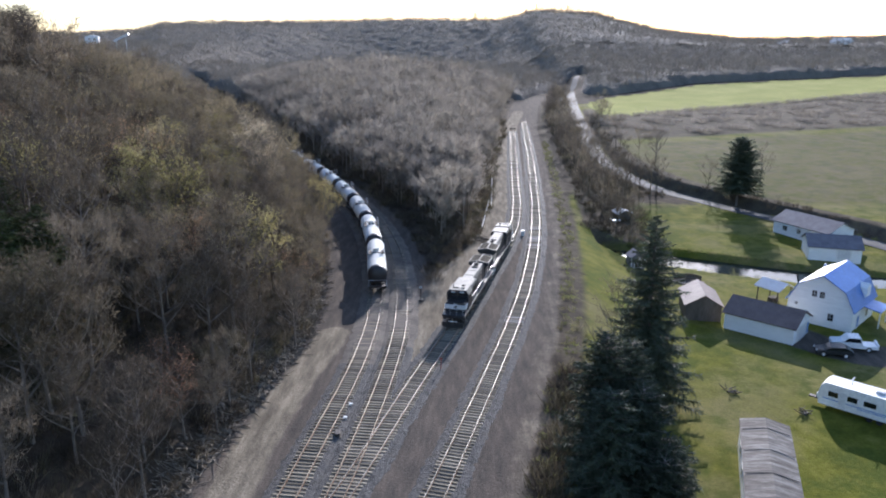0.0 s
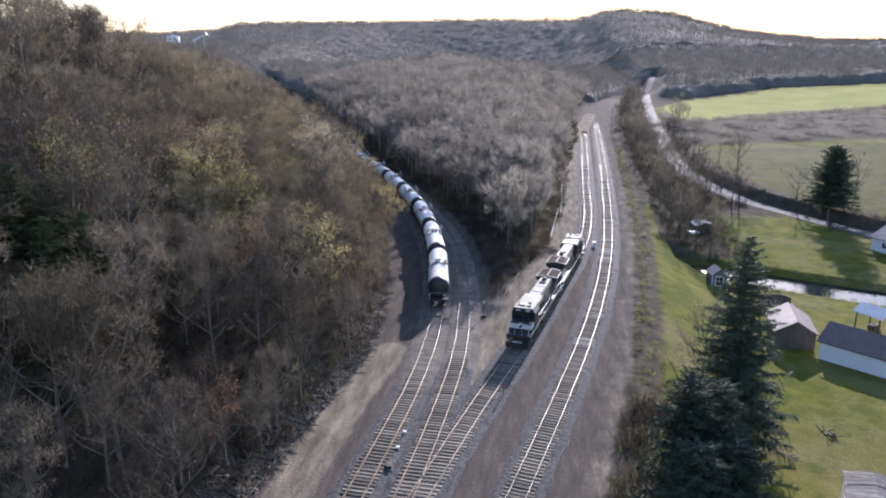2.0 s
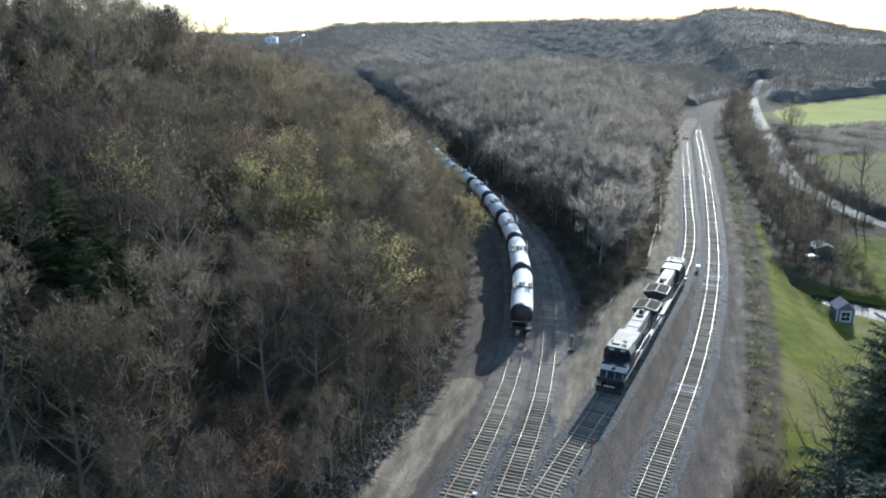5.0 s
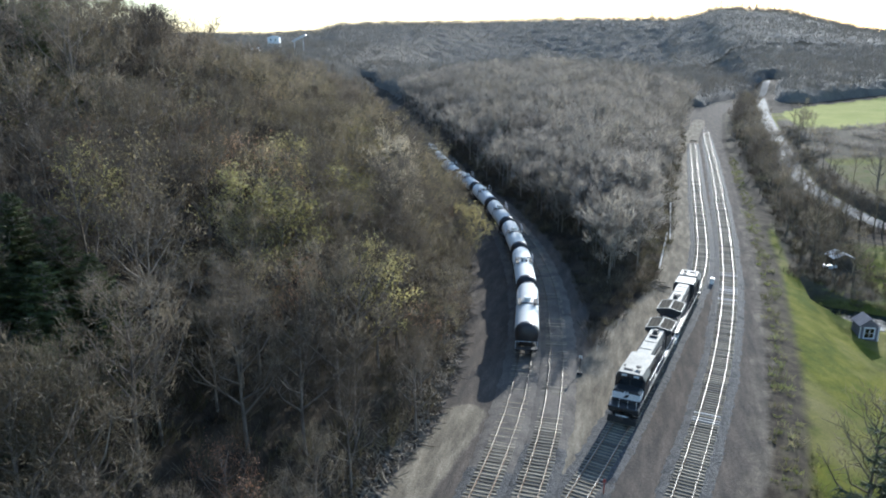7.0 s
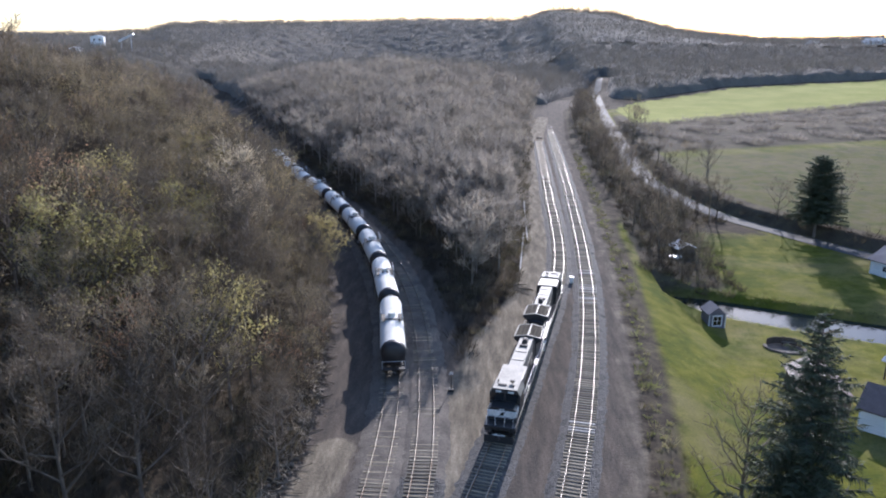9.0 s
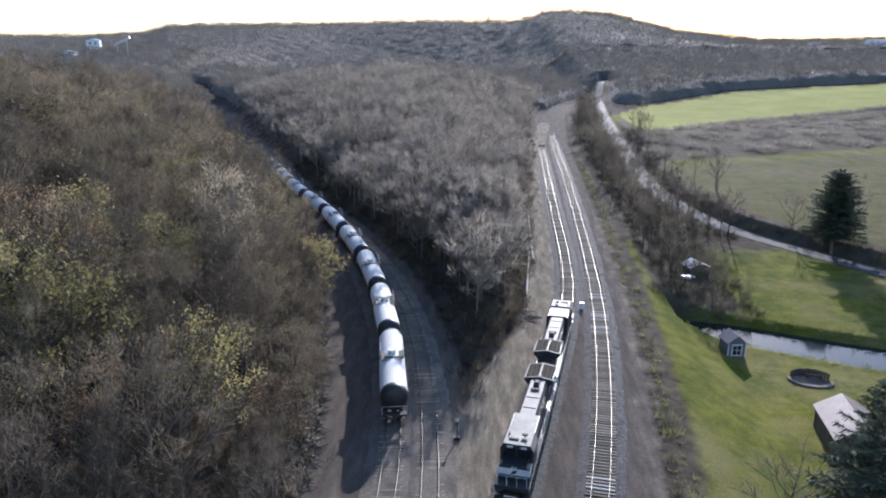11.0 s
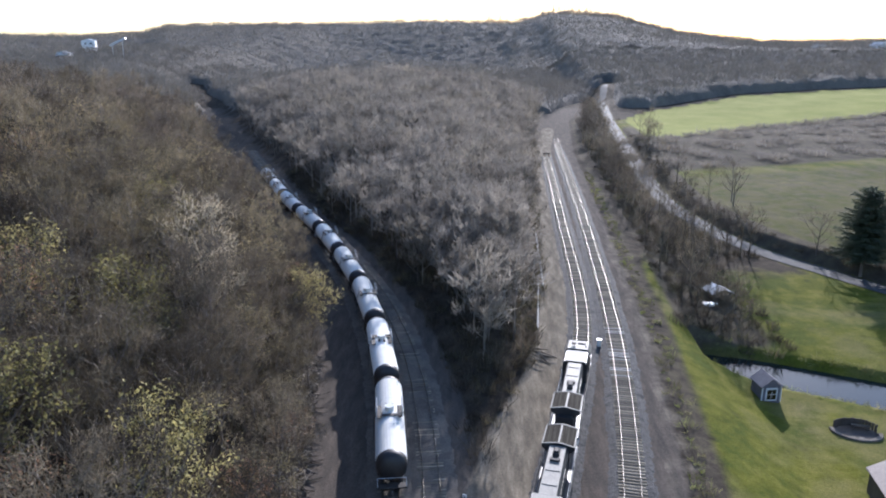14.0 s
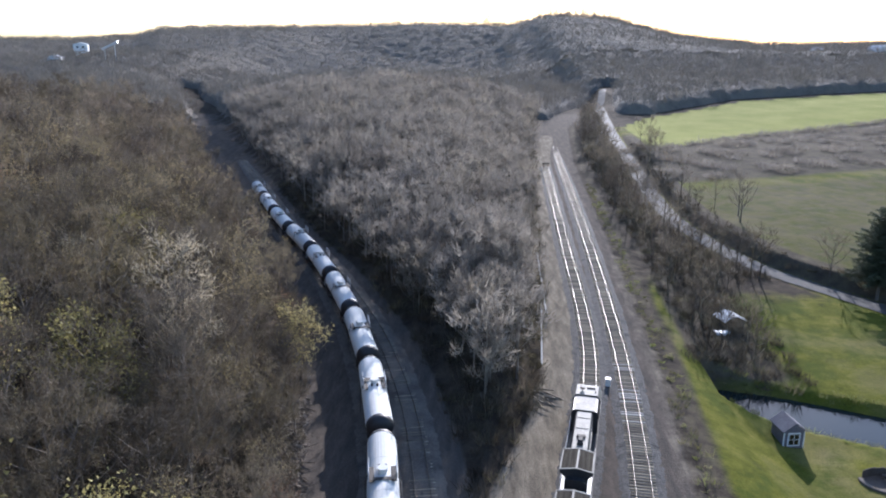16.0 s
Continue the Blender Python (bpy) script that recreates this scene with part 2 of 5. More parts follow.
# ---- mesh tools ----
class Shape:
    """Gathers vertices and faces of one part."""

    def __init__(self):
        self.v, self.f = [], []

    def add(self, verts, faces, m=None):
        k = len(self.v)
        self.v += [tuple(m @ Vector(p)) for p in verts] if m else [tuple(p) for p in verts]
        self.f += [tuple(i + k for i in f) for f in faces]
        return self

    def box(self, size, at=(0, 0, 0), bevel=0.02, m=None):
        """A box with chamfered edges, centred on at."""
        h = [s / 2 for s in size]
        b = min(bevel, *[x * 0.45 for x in h])
        verts, ids = [], {}
        for sx in (-1, 1):
            for sy in (-1, 1):
                for sz in (-1, 1):
                    s = (sx, sy, sz)
                    for ax in range(3):
                        ids[s, ax] = len(verts)
                        verts.append([at[k] + s[k] * (h[k] - (0 if k == ax else b)) for k in range(3)])
        faces = []
        for ax in range(3):
            u, w = (ax + 1) % 3, (ax + 2) % 3
            for sg in (-1, 1):
                loop = []
                for a, c in ((-1, -1), (1, -1), (1, 1), (-1, 1)):
                    s = [0, 0, 0]
                    s[ax], s[u], s[w] = sg, a, c
                    loop.append(ids[tuple(s), ax])
                faces.append(loop if sg > 0 else loop[::-1])
        for ax in range(3):
            u, w = (ax + 1) % 3, (ax + 2) % 3
            for a in (-1, 1):
                for c in (-1, 1):
                    s0, s1 = [0, 0, 0], [0, 0, 0]
                    s0[ax], s1[ax] = -1, 1
                    s0[u] = s1[u] = a
                    s0[w] = s1[w] = c
                    loop = [ids[tuple(s0), u], ids[tuple(s1), u], ids[tuple(s1), w], ids[tuple(s0), w]]
                    faces.append(loop if a * c > 0 else loop[::-1])
        for sx in (-1, 1):
            for sy in (-1, 1):
                for sz in (-1, 1):
                    loop = [ids[(sx, sy, sz), k] for k in range(3)]
                    faces.append(loop if sx * sy * sz > 0 else loop[::-1])
        return self.add(verts, faces, m)

    def prism(self, outline, y0, y1, m=None):
        """An outline in x, z, counter-clockwise seen from -y, drawn out along y."""
        k = len(outline)
        verts = [(x, y0, z) for x, z in outline] + [(x, y1, z) for x, z in outline]
        faces = [tuple(range(k)), tuple(range(2 * k - 1, k - 1, -1))] + [(i, k + i, k + (i + 1) % k, (i + 1) % k) for i in range(k)]
        return self.add(verts, [f[::-1] for f in faces[2:]] + faces[:2], m)

    def tube(self, a, b, r0, r1=None, n=8, caps=True):
        """A round bar from a to b, tapering from r0 to r1."""
        a, b = Vector(a), Vector(b)
        r1 = r0 if r1 is None else r1
        q = (b - a).to_track_quat("Z", "Y")
        ring = [Vector((math.cos(6.28319 * i / n), math.sin(6.28319 * i / n), 0)) for i in range(n)]
        verts = [a + q @ (p * r0) for p in ring] + [b + q @ (p * r1) for p in ring]
        faces = [(i, (i + 1) % n, n + (i + 1) % n, n + i) for i in range(n)]
        if caps:
            faces += [tuple(range(n - 1, -1, -1)), tuple(range(n, 2 * n))]
        return self.add(verts, faces)

    def lathe(self, profile, n=20, m=None):
        """A profile of (radius, y) turned round the y axis."""
        verts = [(r * math.cos(6.28319 * i / n), y, r * math.sin(6.28319 * i / n)) for r, y in profile for i in range(n)]
        faces = [(j * n + i, (j + 1) * n + i, (j + 1) * n + (i + 1) % n, j * n + (i + 1) % n) for j in range(len(profile) - 1) for i in range(n)]
        faces += [tuple(range(n)), tuple(range(len(verts) - 1, len(verts) - n - 1, -1))]
        return self.add(verts, faces, m)

    def mesh(self, name, material, smooth=False):
        me = bpy.data.meshes.new(name)
        me.from_pydata(self.v, [], self.f)
        me.materials.append(material)
        if smooth:
            me.polygons.foreach_set("use_smooth", [True] * len(me.polygons))
        return me


def part(name, shape, material, parent, label="", smooth=False):
    """One mesh object under a thing or a part."""
    ob = new(name, shape if isinstance(shape, bpy.types.Mesh) else shape.mesh(name, material, smooth))
    ob.parent = parent
    return tagged(ob, label)


def thing(name, at, label, category, turn=0.0, group="", kind="", scale=1.0):
    ob = new(name)
    ob.empty_display_size = 0.3
    ob.matrix_basis = pose(*at, 0, 0, turn) @ Matrix.Scale(scale, 4)
    return tagged(ob, label, category, group, kind)


def raw_mesh(name, verts, faces, material, smooth=False):
    """A mesh from arrays: verts n x 3, faces k x 3 or k x 4."""
    me = bpy.data.meshes.new(name)
    verts, faces = np.asarray(verts, np.float32), np.asarray(faces, np.int32)
    k = faces.shape[1]
    me.vertices.add(len(verts))
    me.vertices.foreach_set("co", verts.ravel())
    me.loops.add(faces.size)
    me.loops.foreach_set("vertex_index", faces.ravel())
    me.polygons.add(len(faces))
    me.polygons.foreach_set("loop_start", np.arange(0, faces.size, k, dtype=np.int32))
    if smooth:
        me.polygons.foreach_set("use_smooth", np.ones(len(faces), bool))
    me.materials.append(material)
    me.update(calc_edges=True)
    return me


# ---- the plan: lines of the tracks and the land ----
def curve(points, step=0.5):
    """A smooth line through plan points (Catmull-Rom), sampled evenly."""
    p = np.array(points, float)
    p = np.vstack([2 * p[0] - p[1], p, 2 * p[-1] - p[-2]])
    out = []
    for i in range(1, len(p) - 2):
        for s in np.linspace(0, 1, 24, endpoint=False):
            a, b, c, d = p[i - 1], p[i], p[i + 1], p[i + 2]
            out.append(0.5 * (2 * b + (c - a) * s + (2 * a - 5 * b + 4 * c - d) * s ** 2 + (3 * b - a - 3 * c + d) * s ** 3))
    out = np.array(out + [p[-2]])
    d = np.concatenate([[0], np.cumsum(np.hypot(*np.diff(out, axis=0).T))])
    s = np.arange(0, d[-1], step)
    return np.column_stack([np.interp(s, d, out[:, 0]), np.interp(s, d, out[:, 1])])


def flowing(points, sigma):
    """A railway alignment: the smooth line with its small kinks eased out over about sigma metres."""
    p = curve(points)
    k = int(sigma * 6)
    w = np.exp(-0.5 * (np.arange(-k, k + 1) * 0.5 / sigma) ** 2)
    w /= w.sum()
    lead = p[0] + (p[0] - p[1]) * np.arange(k, 0, -1)[:, None]
    tail = p[-1] + (p[-1] - p[-2]) * np.arange(1, k + 1)[:, None]
    q = np.vstack([lead, p, tail])
    return np.column_stack([np.convolve(q[:, 0], w, "valid"), np.convolve(q[:, 1], w, "valid")])


LINE_A = flowing([(-14.6, 22), (-13.0, 40), (-12.25, 48.4), (-11.6, 57.7), (-11.0, 64), (-10.55, 75), (-10.75, 86), (-11.85, 97.5), (-13.9, 110.5), (-17.5, 127), (-22.5, 144), (-29.8, 163), (-37.6, 180.5), (-51, 207), (-85.5, 285), (-153, 436), (-246, 640)], 5.0)
LINE_B = flowing([(-10.9, 22), (-9.1, 42), (-8.2, 50), (-7.6, 58), (-7.25, 64), (-6.85, 73), (-6.82, 80), (-7.25, 87.3), (-8.15, 97.5), (-9.5, 107), (-11.3, 117.5), (-14.1, 129), (-19.1, 145), (-26.1, 162), (-33.7, 179), (-47, 205), (-81.5, 283), (-149, 434), (-242, 638)], 4.0)
LINE_C = flowing([(-9.1, 42), (-7.85, 47), (-6.5, 53), (-5.2, 60.2), (-4.05, 65.3), (-2.7, 71), (-0.2, 81), (3.25, 97), (6.7, 114), (9.0, 125), (10.4, 133), (11.5, 145), (12.35, 160), (13.4, 187), (14.2, 205), (17.2, 272), (18.1, 292)], 7.0)
LINE_D = flowing([(-6.3, 22), (-2.05, 40), (-0.62, 46.5), (0.98, 53.3), (3.5, 64.1), (6.25, 77), (8.45, 87.3), (10.0, 95.5), (12.65, 115.5), (14.15, 127), (16.25, 155), (18.4, 190), (21.3, 245), (24.0, 305), (26.9, 350), (33.2, 400), (43.3, 451), (57, 500), (90, 580)], 12.0)
TOE_Y, TOE_X = (-300, 0, 35, 53, 67, 78, 90, 100, 112, 122, 141, 160, 180, 207, 285, 445, 640), (-40, -23, -21.2, -20.2, -18.8, -17.7, -18.5, -20.2, -22.2, -24, -28.5, -36.5, -46, -61, -97, -168, -260)
CTOE_Y, CTOE_X = (90, 106, 124, 134, 151, 190, 283, 350, 450, 600), (-5.0, -2.8, 3.2, 4.4, 6, 8.2, 14.5, 18, 30, 50)
GRAVEL_Y, GRAVEL_X = (0, 47, 64, 79, 101, 136, 190, 300, 400, 500), (-3, 6.6, 9.9, 12.7, 15.8, 19.5, 23, 29, 38, 64)
ROAD = curve([(98, 118), (82, 143), (69.5, 161.5), (61.5, 174.5), (53.5, 187.5), (48.5, 203), (45.3, 222), (45.0, 245), (47.5, 291), (53.4, 372), (63.7, 466), (80, 560)], 1.0)
CREEK = curve([(27.5, 135.6), (30, 134.9), (34.5, 133.5), (40, 131.2), (47, 128.0), (55, 124.5), (64, 121), (80, 117), (110, 109)], 1.0)
WATER_Z = -5.65


def at_y(line, y):
    return np.interp(y, line[:, 1], line[:, 0])


def near(line, x, y):
    """Distance in plan to a line."""
    x, y = np.asarray(x, float), np.asarray(y, float)
    best = np.full(x.shape, 1e9)
    for px, py in line[:: max(1, len(line) // 160)]:
        best = np.minimum(best, (x - px) ** 2 + (y - py) ** 2)
    return np.sqrt(best)


def ease(a, b, v):
    s = np.clip((v - a) / (b - a), 0, 1)
    return s * s * (3 - 2 * s)


def wave(x, y, s, k=0.0):
    """Soft uneven ground, about -1 to 1."""
    return (np.sin(x / s + 1.3 * np.sin(y / s * 0.7 + k)) + np.sin(y / s * 1.1 + 1.7 * np.sin(x / s * 0.6 + 2 * k)) + np.sin((x + y) / s * 1.9 + k)) / 3


def hill_left(x, y):
    """Distance into the wooded hill beside the sidings."""
    return (np.interp(y, TOE_Y, TOE_X) - x) * np.interp(y, (0, 120, 160, 300), (1, 0.97, 0.86, 0.9))


def hill_mid(x, y):
    """Distance into the wooded tongue between the tracks."""
    d = np.minimum(x - (at_y(LINE_B, y) + 4.5), np.interp(y, CTOE_Y, CTOE_X) - x)
    return np.where(y > 92, np.minimum(d, (y - 92) * 0.8), -1.0)


def road_x(y):
    order = np.argsort(ROAD[:, 1])
    return np.interp(y, ROAD[order, 1], ROAD[order, 0])


def land(x, y):
    """Height of the ground."""
    x, y = np.asarray(x, float), np.asarray(y, float)
    z = 0.04 * wave(x, y, 3.0)
    # wooded hill
    d = np.maximum(hill_left(x, y) - 0.3, 0)
    cap = np.interp(y, (-100, 40, 85, 130, 180, 260, 420, 700), (44, 48, 48, 42, 31, 20, 11, 8))
    z = z + cap * (1 - np.exp(-0.72 * d / cap)) * (1 + 0.05 * wave(x, y, 14.0, 1.0)) + np.where(d > 0, 0.5 * wave(x, y, 5.0) * ease(0, 8, d), 0)
    d = np.maximum(hill_mid(x, y) - 0.5, 0)
    cap = np.interp(y, (92, 130, 200, 300, 450, 700), (1.5, 3.5, 8, 11, 10.5, 10))
    z = z + cap * (1 - np.exp(-0.55 * d / cap)) + 0.5 * wave(x, y, 9.0) * ease(0, 10, d)
    # bank down to the lawns and the farmland
    dr = x - np.interp(y, GRAVEL_Y, GRAVEL_X)
    low = np.interp(y, (20, 60, 100, 122, 150, 200, 260, 300, 400, 560, 700), (-3.6, -3.9, -4.1, -4.9, -4.0, -3.0, -1.2, 0.8, 4.0, 9.5, 11))
    drop = ease(0.8, np.interp(y, (50, 110, 160), (12, 15.5, 17)), dr)
    z = z * (1 - drop) + drop * (low + 0.16 * wave(x, y, 11.0) + 0.9 * wave(x, y, 90.0) * ease(230, 420, y))
    # the road runs at the foot of a bank
    rise = ease(3.3, 5.2, near(ROAD, x, y)) * (x > road_x(y)) * ease(120, 150, y) * (1 - ease(300, 380, y))
    z = z + 2.3 * rise
    # creek cut
    c = near(CREEK, x, y)
    cut = (1 - ease(3.7, 5.6, c)) * ease(26, 28, x)
    z = z * (1 - cut) + cut * (WATER_Z - 0.6)
    # the valley behind the wooded tongue
    vale = ease(500, 640, y) * (1 - ease(10, 60, x)) * ease(-270, -200, x)
    z = z * (1 - vale) + vale * (-5 + 3 * wave(x, y, 70.0))
    # far ridges
    ridge = np.interp(x * 1300 / np.maximum(y, 700), (-2500, -900, -700, -590, -545, -300, -110, 40, 110, 200, 320, 450, 730, 2500), (36, 38, 37, 43, 55, 59, 63, 61, 76, 72, 45, 30, 31, 36))
    far = ease(np.interp(x, (-300, -220, 20, 100), (560, 760, 760, 560)), 1320, y + 60 * wave(x, y, 160.0))
    z = z * (1 - far) + far * (ridge + 2 * wave(x, y, 120.0) * (1 - ease(1150, 1300, y))) + 6 * wave(x, y, 75.0, 0.6) * far * (1 - ease(900, 1250, y))
    z = z - 80 * ease(1420, 1800, y)
    crest = 5 * np.exp(-((x + 45) / 80) ** 2 - ((y - 440) / 75) ** 2)
    hump = 14 * np.exp(-((x + 330) / 110) ** 2 - ((y - 700) / 130) ** 2) + 10 * np.exp(-((x - 260) / 260) ** 2 - ((y - 800) / 100) ** 2)
    z = z + crest + hump * ease(430, 600, y)
    side = ease(320, 900, np.abs(x)) * (1 - far)
    return z + side * 26


def land_at(x, y):
    return float(land(np.array([x]), np.array([y]))[0])


def lawn_mask(x, y):
    """Where the mown grass lies: from the bank to the road and round the houses."""
    dr = x - np.interp(y, GRAVEL_Y, GRAVEL_X)
    return ease(0.3, 6.5, dr) * (1 - ease(160, 185, y) * (1 - ease(-6, 2, x - road_x(y))))


def sheet_axis(lo, hi, step, out, growth):
    mid = list(np.arange(lo, hi + step / 2, step))
    up, s = [], step
    while (up[-1] if up else hi) < out[1]:
        s *= growth
        up.append((up[-1] if up else hi) + s)
    dn, s = [], step
    while (dn[-1] if dn else lo) > out[0]:
        s *= growth
        dn.append((dn[-1] if dn else lo) - s)
    return np.array(dn[::-1] + mid + up)


gx, gy = sheet_axis(-46, 72, 0.75, (-3600, 3600), 1.07), sheet_axis(36, 200, 0.8, (-700, 4200), 1.05)
GX, GY = np.meshgrid(gx, gy)
GZ = land(GX, GY)
nx, ny = len(gx), len(gy)
idx = np.arange(nx * ny).reshape(ny, nx)
ground_faces = np.stack([idx[:-1, :-1], idx[:-1, 1:], idx[1:, 1:], idx[1:, :-1]], -1).reshape(-1, 4)


def ground_material():
    m, n, l, b = mat_base("ground_cover", 1.0, 0.0, 0.04)
    v = coords(n)

    def kind(name):
        a = n.new("ShaderNodeAttribute")
        a.attribute_name = name
        return a.outputs["Fac"]
    mid, fine, broad = noise_node(n, l, v, 0.35, 5, 0.65), noise_node(n, l, v, 4.0, 4, 0.7), noise_node(n, l, v, 0.06, 4, 0.6)
    litter = ramp(n, l, mid, [(0.3, (0.03, 0.025, 0.02)), (0.5, (0.058, 0.047, 0.035)), (0.72, (0.105, 0.083, 0.058))])
    grass = ramp(n, l, mid, [(0.3, (0.07, 0.078, 0.012)), (0.5, (0.118, 0.12, 0.017)), (0.72, (0.185, 0.165, 0.036))])
    grass = mix(n, l, ramp(n, l, broad, [(0.44, (0, 0, 0)), (0.64, (0.85, 0.85, 0.85))]), grass, (0.18, 0.155, 0.07))
    grass = mix(n, l, ramp(n, l, noise_node(n, l, v, 0.16, 4, 0.7), [(0.48, (0, 0, 0)), (0.62, (0.7, 0.7, 0.7))]), grass, (0.06, 0.08, 0.014))
    hay = ramp(n, l, broad, [(0.3, (0.21, 0.22, 0.045)), (0.7, (0.29, 0.285, 0.075))])
    scrub = ramp(n, l, mid, [(0.3, (0.055, 0.046, 0.036)), (0.5, (0.085, 0.07, 0.05)), (0.72, (0.125, 0.11, 0.065))])
    streak = noise_node(n, l, v, 0.55, 5, 0.7, (1.6, 0.3, 1))
    grit = ramp(n, l, streak, [(0.28, (0.064, 0.057, 0.050)), (0.5, (0.098, 0.083, 0.069)), (0.72, (0.148, 0.122, 0.097))])
    dirt = ramp(n, l, streak, [(0.28, (0.10, 0.086, 0.066)), (0.5, (0.185, 0.158, 0.118)), (0.72, (0.32, 0.275, 0.205))])
    edge = n.new("ShaderNodeMath")
    edge.operation = "MULTIPLY_ADD"
    edge.inputs[1].default_value, edge.inputs[2].default_value = 0.7, -0.35
    l.new(mid, edge.inputs[0])

    def soft(fac):
        add = n.new("ShaderNodeMath")
        add.operation, add.use_clamp = "ADD", True
        l.new(fac, add.inputs[0])
        l.new(edge.outputs[0], add.inputs[1])
        return ramp(n, l, add.outputs[0], [(0.35, (0, 0, 0)), (0.65, (1, 1, 1))])
    col = litter
    for name, c in (("grass", grass), ("scrub", scrub), ("hay", hay), ("grit", grit), ("dirt", dirt)):
        col = mix(n, l, soft(kind(name)), col, c)
    col = mix(n, l, 1.0, col, ramp(n, l, fine, [(0.25, (0.7,) * 3), (0.75, (1.28,) * 3)]), "MULTIPLY")
    l.new(col, b.inputs["Base Color"])
    bump(n, l, b, fine, 0.7, 0.12)
    return m


M["ground"] = ground_material()
ground_mesh = raw_mesh("ground", np.column_stack([GX.ravel(), GY.ravel(), GZ.ravel()]), ground_faces, M["ground"], True)
fx, fy = GX.ravel(), GY.ravel()
dr_ = fx - np.interp(fy, GRAVEL_Y, GRAVEL_X)
hl_, hm_ = hill_left(fx, fy), hill_mid(fx, fy)
grit_ = (1 - ease(-0.5, 0.8, hl_)) * (1 - ease(-0.6, 1.0, hm_)) * (1 - ease(-1.5, 1.2, dr_)) * (1 - ease(430, 520, fy))
field_low = np.interp(fx, (60, 70, 120, 200, 320), (318, 322, 366, 413, 480))
field_top = np.interp(fx, (60, 78, 145, 265, 420), (380, 412, 482, 545, 620))
hay_ = ease(-3, 3, fy - field_low) * (1 - ease(-4, 4, fy - field_top)) * ease(58, 64, fx)
scrub_low = np.interp(fx, (40, 70, 95, 131, 300), (255, 264, 270, 283, 330))
scrub_shade_ = np.maximum(ease(0.0, 1.5, dr_) * (1 - ease(2.0, 6.0, dr_)) * 0.6, 0) + ease(-10, 10, fy - scrub_low) * (1 - ease(-2, 2, fy - field_low)) * ease(40, 50, fx)
# dark scrub colour along the road bank stands in for the slope's shade
scrub_shade_ = np.maximum(scrub_shade_, ease(2.4, 3.4, near(ROAD, fx, fy)) * (1 - ease(7.5, 10, near(ROAD, fx, fy))) * (fx > road_x(fy)) * ease(120, 140, fy) * (1 - ease(330, 380, fy)))
scrub_shade_ = np.maximum(scrub_shade_, 0.5 * ease(3, 8, near(ROAD, fx, fy)) * (fx > road_x(fy)) * ease(150, 170, fy) * (1 - ease(-12, 4, fy - scrub_low)))
# brush between track and road; its dark colour also carries the trees' shade
brush_shade_ = ease(3.0, 7.0, dr_) * ease(136, 142, fy) * (1 - ease(-7, -2, fx - np.maximum(road_x(fy) - 2, 0))) * (1 - ease(36, 44, fx) * (1 - ease(176, 190, fy)))
scrub_shade_ = np.maximum(scrub_shade_, 0.85 * brush_shade_)
grit_ = np.maximum(grit_, 1 - ease(2.6, 4.6, near(curve(((46.5, 92.5), (50, 87.5), (56, 84.5), (66, 86), (84, 96))), fx, fy)))
grass_ = lawn_mask(fx, fy) * (1 - ease(-8, 8, fy - field_top)) * (1 - ease(380, 420, fx))
dirt_ = np.zeros_like(fx)
# left road's pale dirt ends at y 80; darker grit beyond imitates shade
for pts_, half_, top_ in ((((-17.6, 20), (-17.3, 46), (-17.4, 54), (-16.7, 66), (-15.5, 75), (-15.2, 80)), 2.0, 1.0),
                          (((-4.4, 70), (-3.6, 82), (-2.6, 92), (-0.4, 104), (3.6, 117), (6.6, 131), (8.2, 150), (9.8, 185), (13.2, 240), (16.6, 285), (19.5, 320), (25, 365)), 2.9, 0.95),
                          (((3.0, 30), (7.0, 52), (10.2, 70), (13.4, 90), (16.6, 110), (19.2, 138), (22.2, 185)), 1.9, 0.42)):
    dirt_ = np.maximum(dirt_, top_ * (1 - ease(half_ - 1.1, half_ + 1.1, near(curve(pts_), fx, fy))))
for name_, val_ in (("dirt", dirt_), ("grit", grit_), ("grass", grass_), ("scrub", scrub_shade_), ("hay", hay_)):
    ground_mesh.attributes.new(name_, "FLOAT", "POINT").data.foreach_set("value", np.ascontiguousarray(val_, np.float32))
ground = tagged(new("ground", ground_mesh), "uneven valley ground with gravel, lawn and leaf litter", "ground", kind="structure")


def ribbon(name, line, half, material, lift, label, category, rough_edge=0.0, crown=0.0, y_range=None, follow=True, offset=0.0):
    """A strip laid along a line on the ground."""
    p = line if y_range is None else line[(line[:, 1] >= y_range[0]) & (line[:, 1] <= y_range[1])]
    t = np.gradient(p, axis=0)
    t /= np.linalg.norm(t, axis=1)[:, None]
    nrm = np.column_stack([t[:, 1], -t[:, 0]])
    rng = np.random.default_rng(len(p))
    cols = []
    for k, u in enumerate((-1, -0.72, -0.3, 0.3, 0.72, 1)):
        j = rng.normal(0, rough_edge, len(p)) if abs(u) == 1 else 0
        xy = p + nrm * (offset + u * half + j)[:, None] if rough_edge and abs(u) == 1 else p + nrm * (offset + u * half)
        z = (land(xy[:, 0], xy[:, 1]) if follow else 0) + lift + (crown if abs(u) < 0.8 else -0.03)
        cols.append(np.column_stack([xy, np.broadcast_to(z, len(p))]))
    g = np.stack(cols, 1).reshape(-1, 3)
    i = np.arange(len(p) * 6).reshape(len(p), 6)
    f = np.stack([i[:-1, :-1], i[:-1, 1:], i[1:, 1:], i[1:, :-1]], -1).reshape(-1, 4)
    return tagged(new(name, raw_mesh(name, g, f, material, True)), label, category, kind="structure")


ribbon("asphalt_road", ROAD, 2.3, M["asphalt"], 0.14, "grey two-lane country road across the valley", "road", 0.05, 0.05)
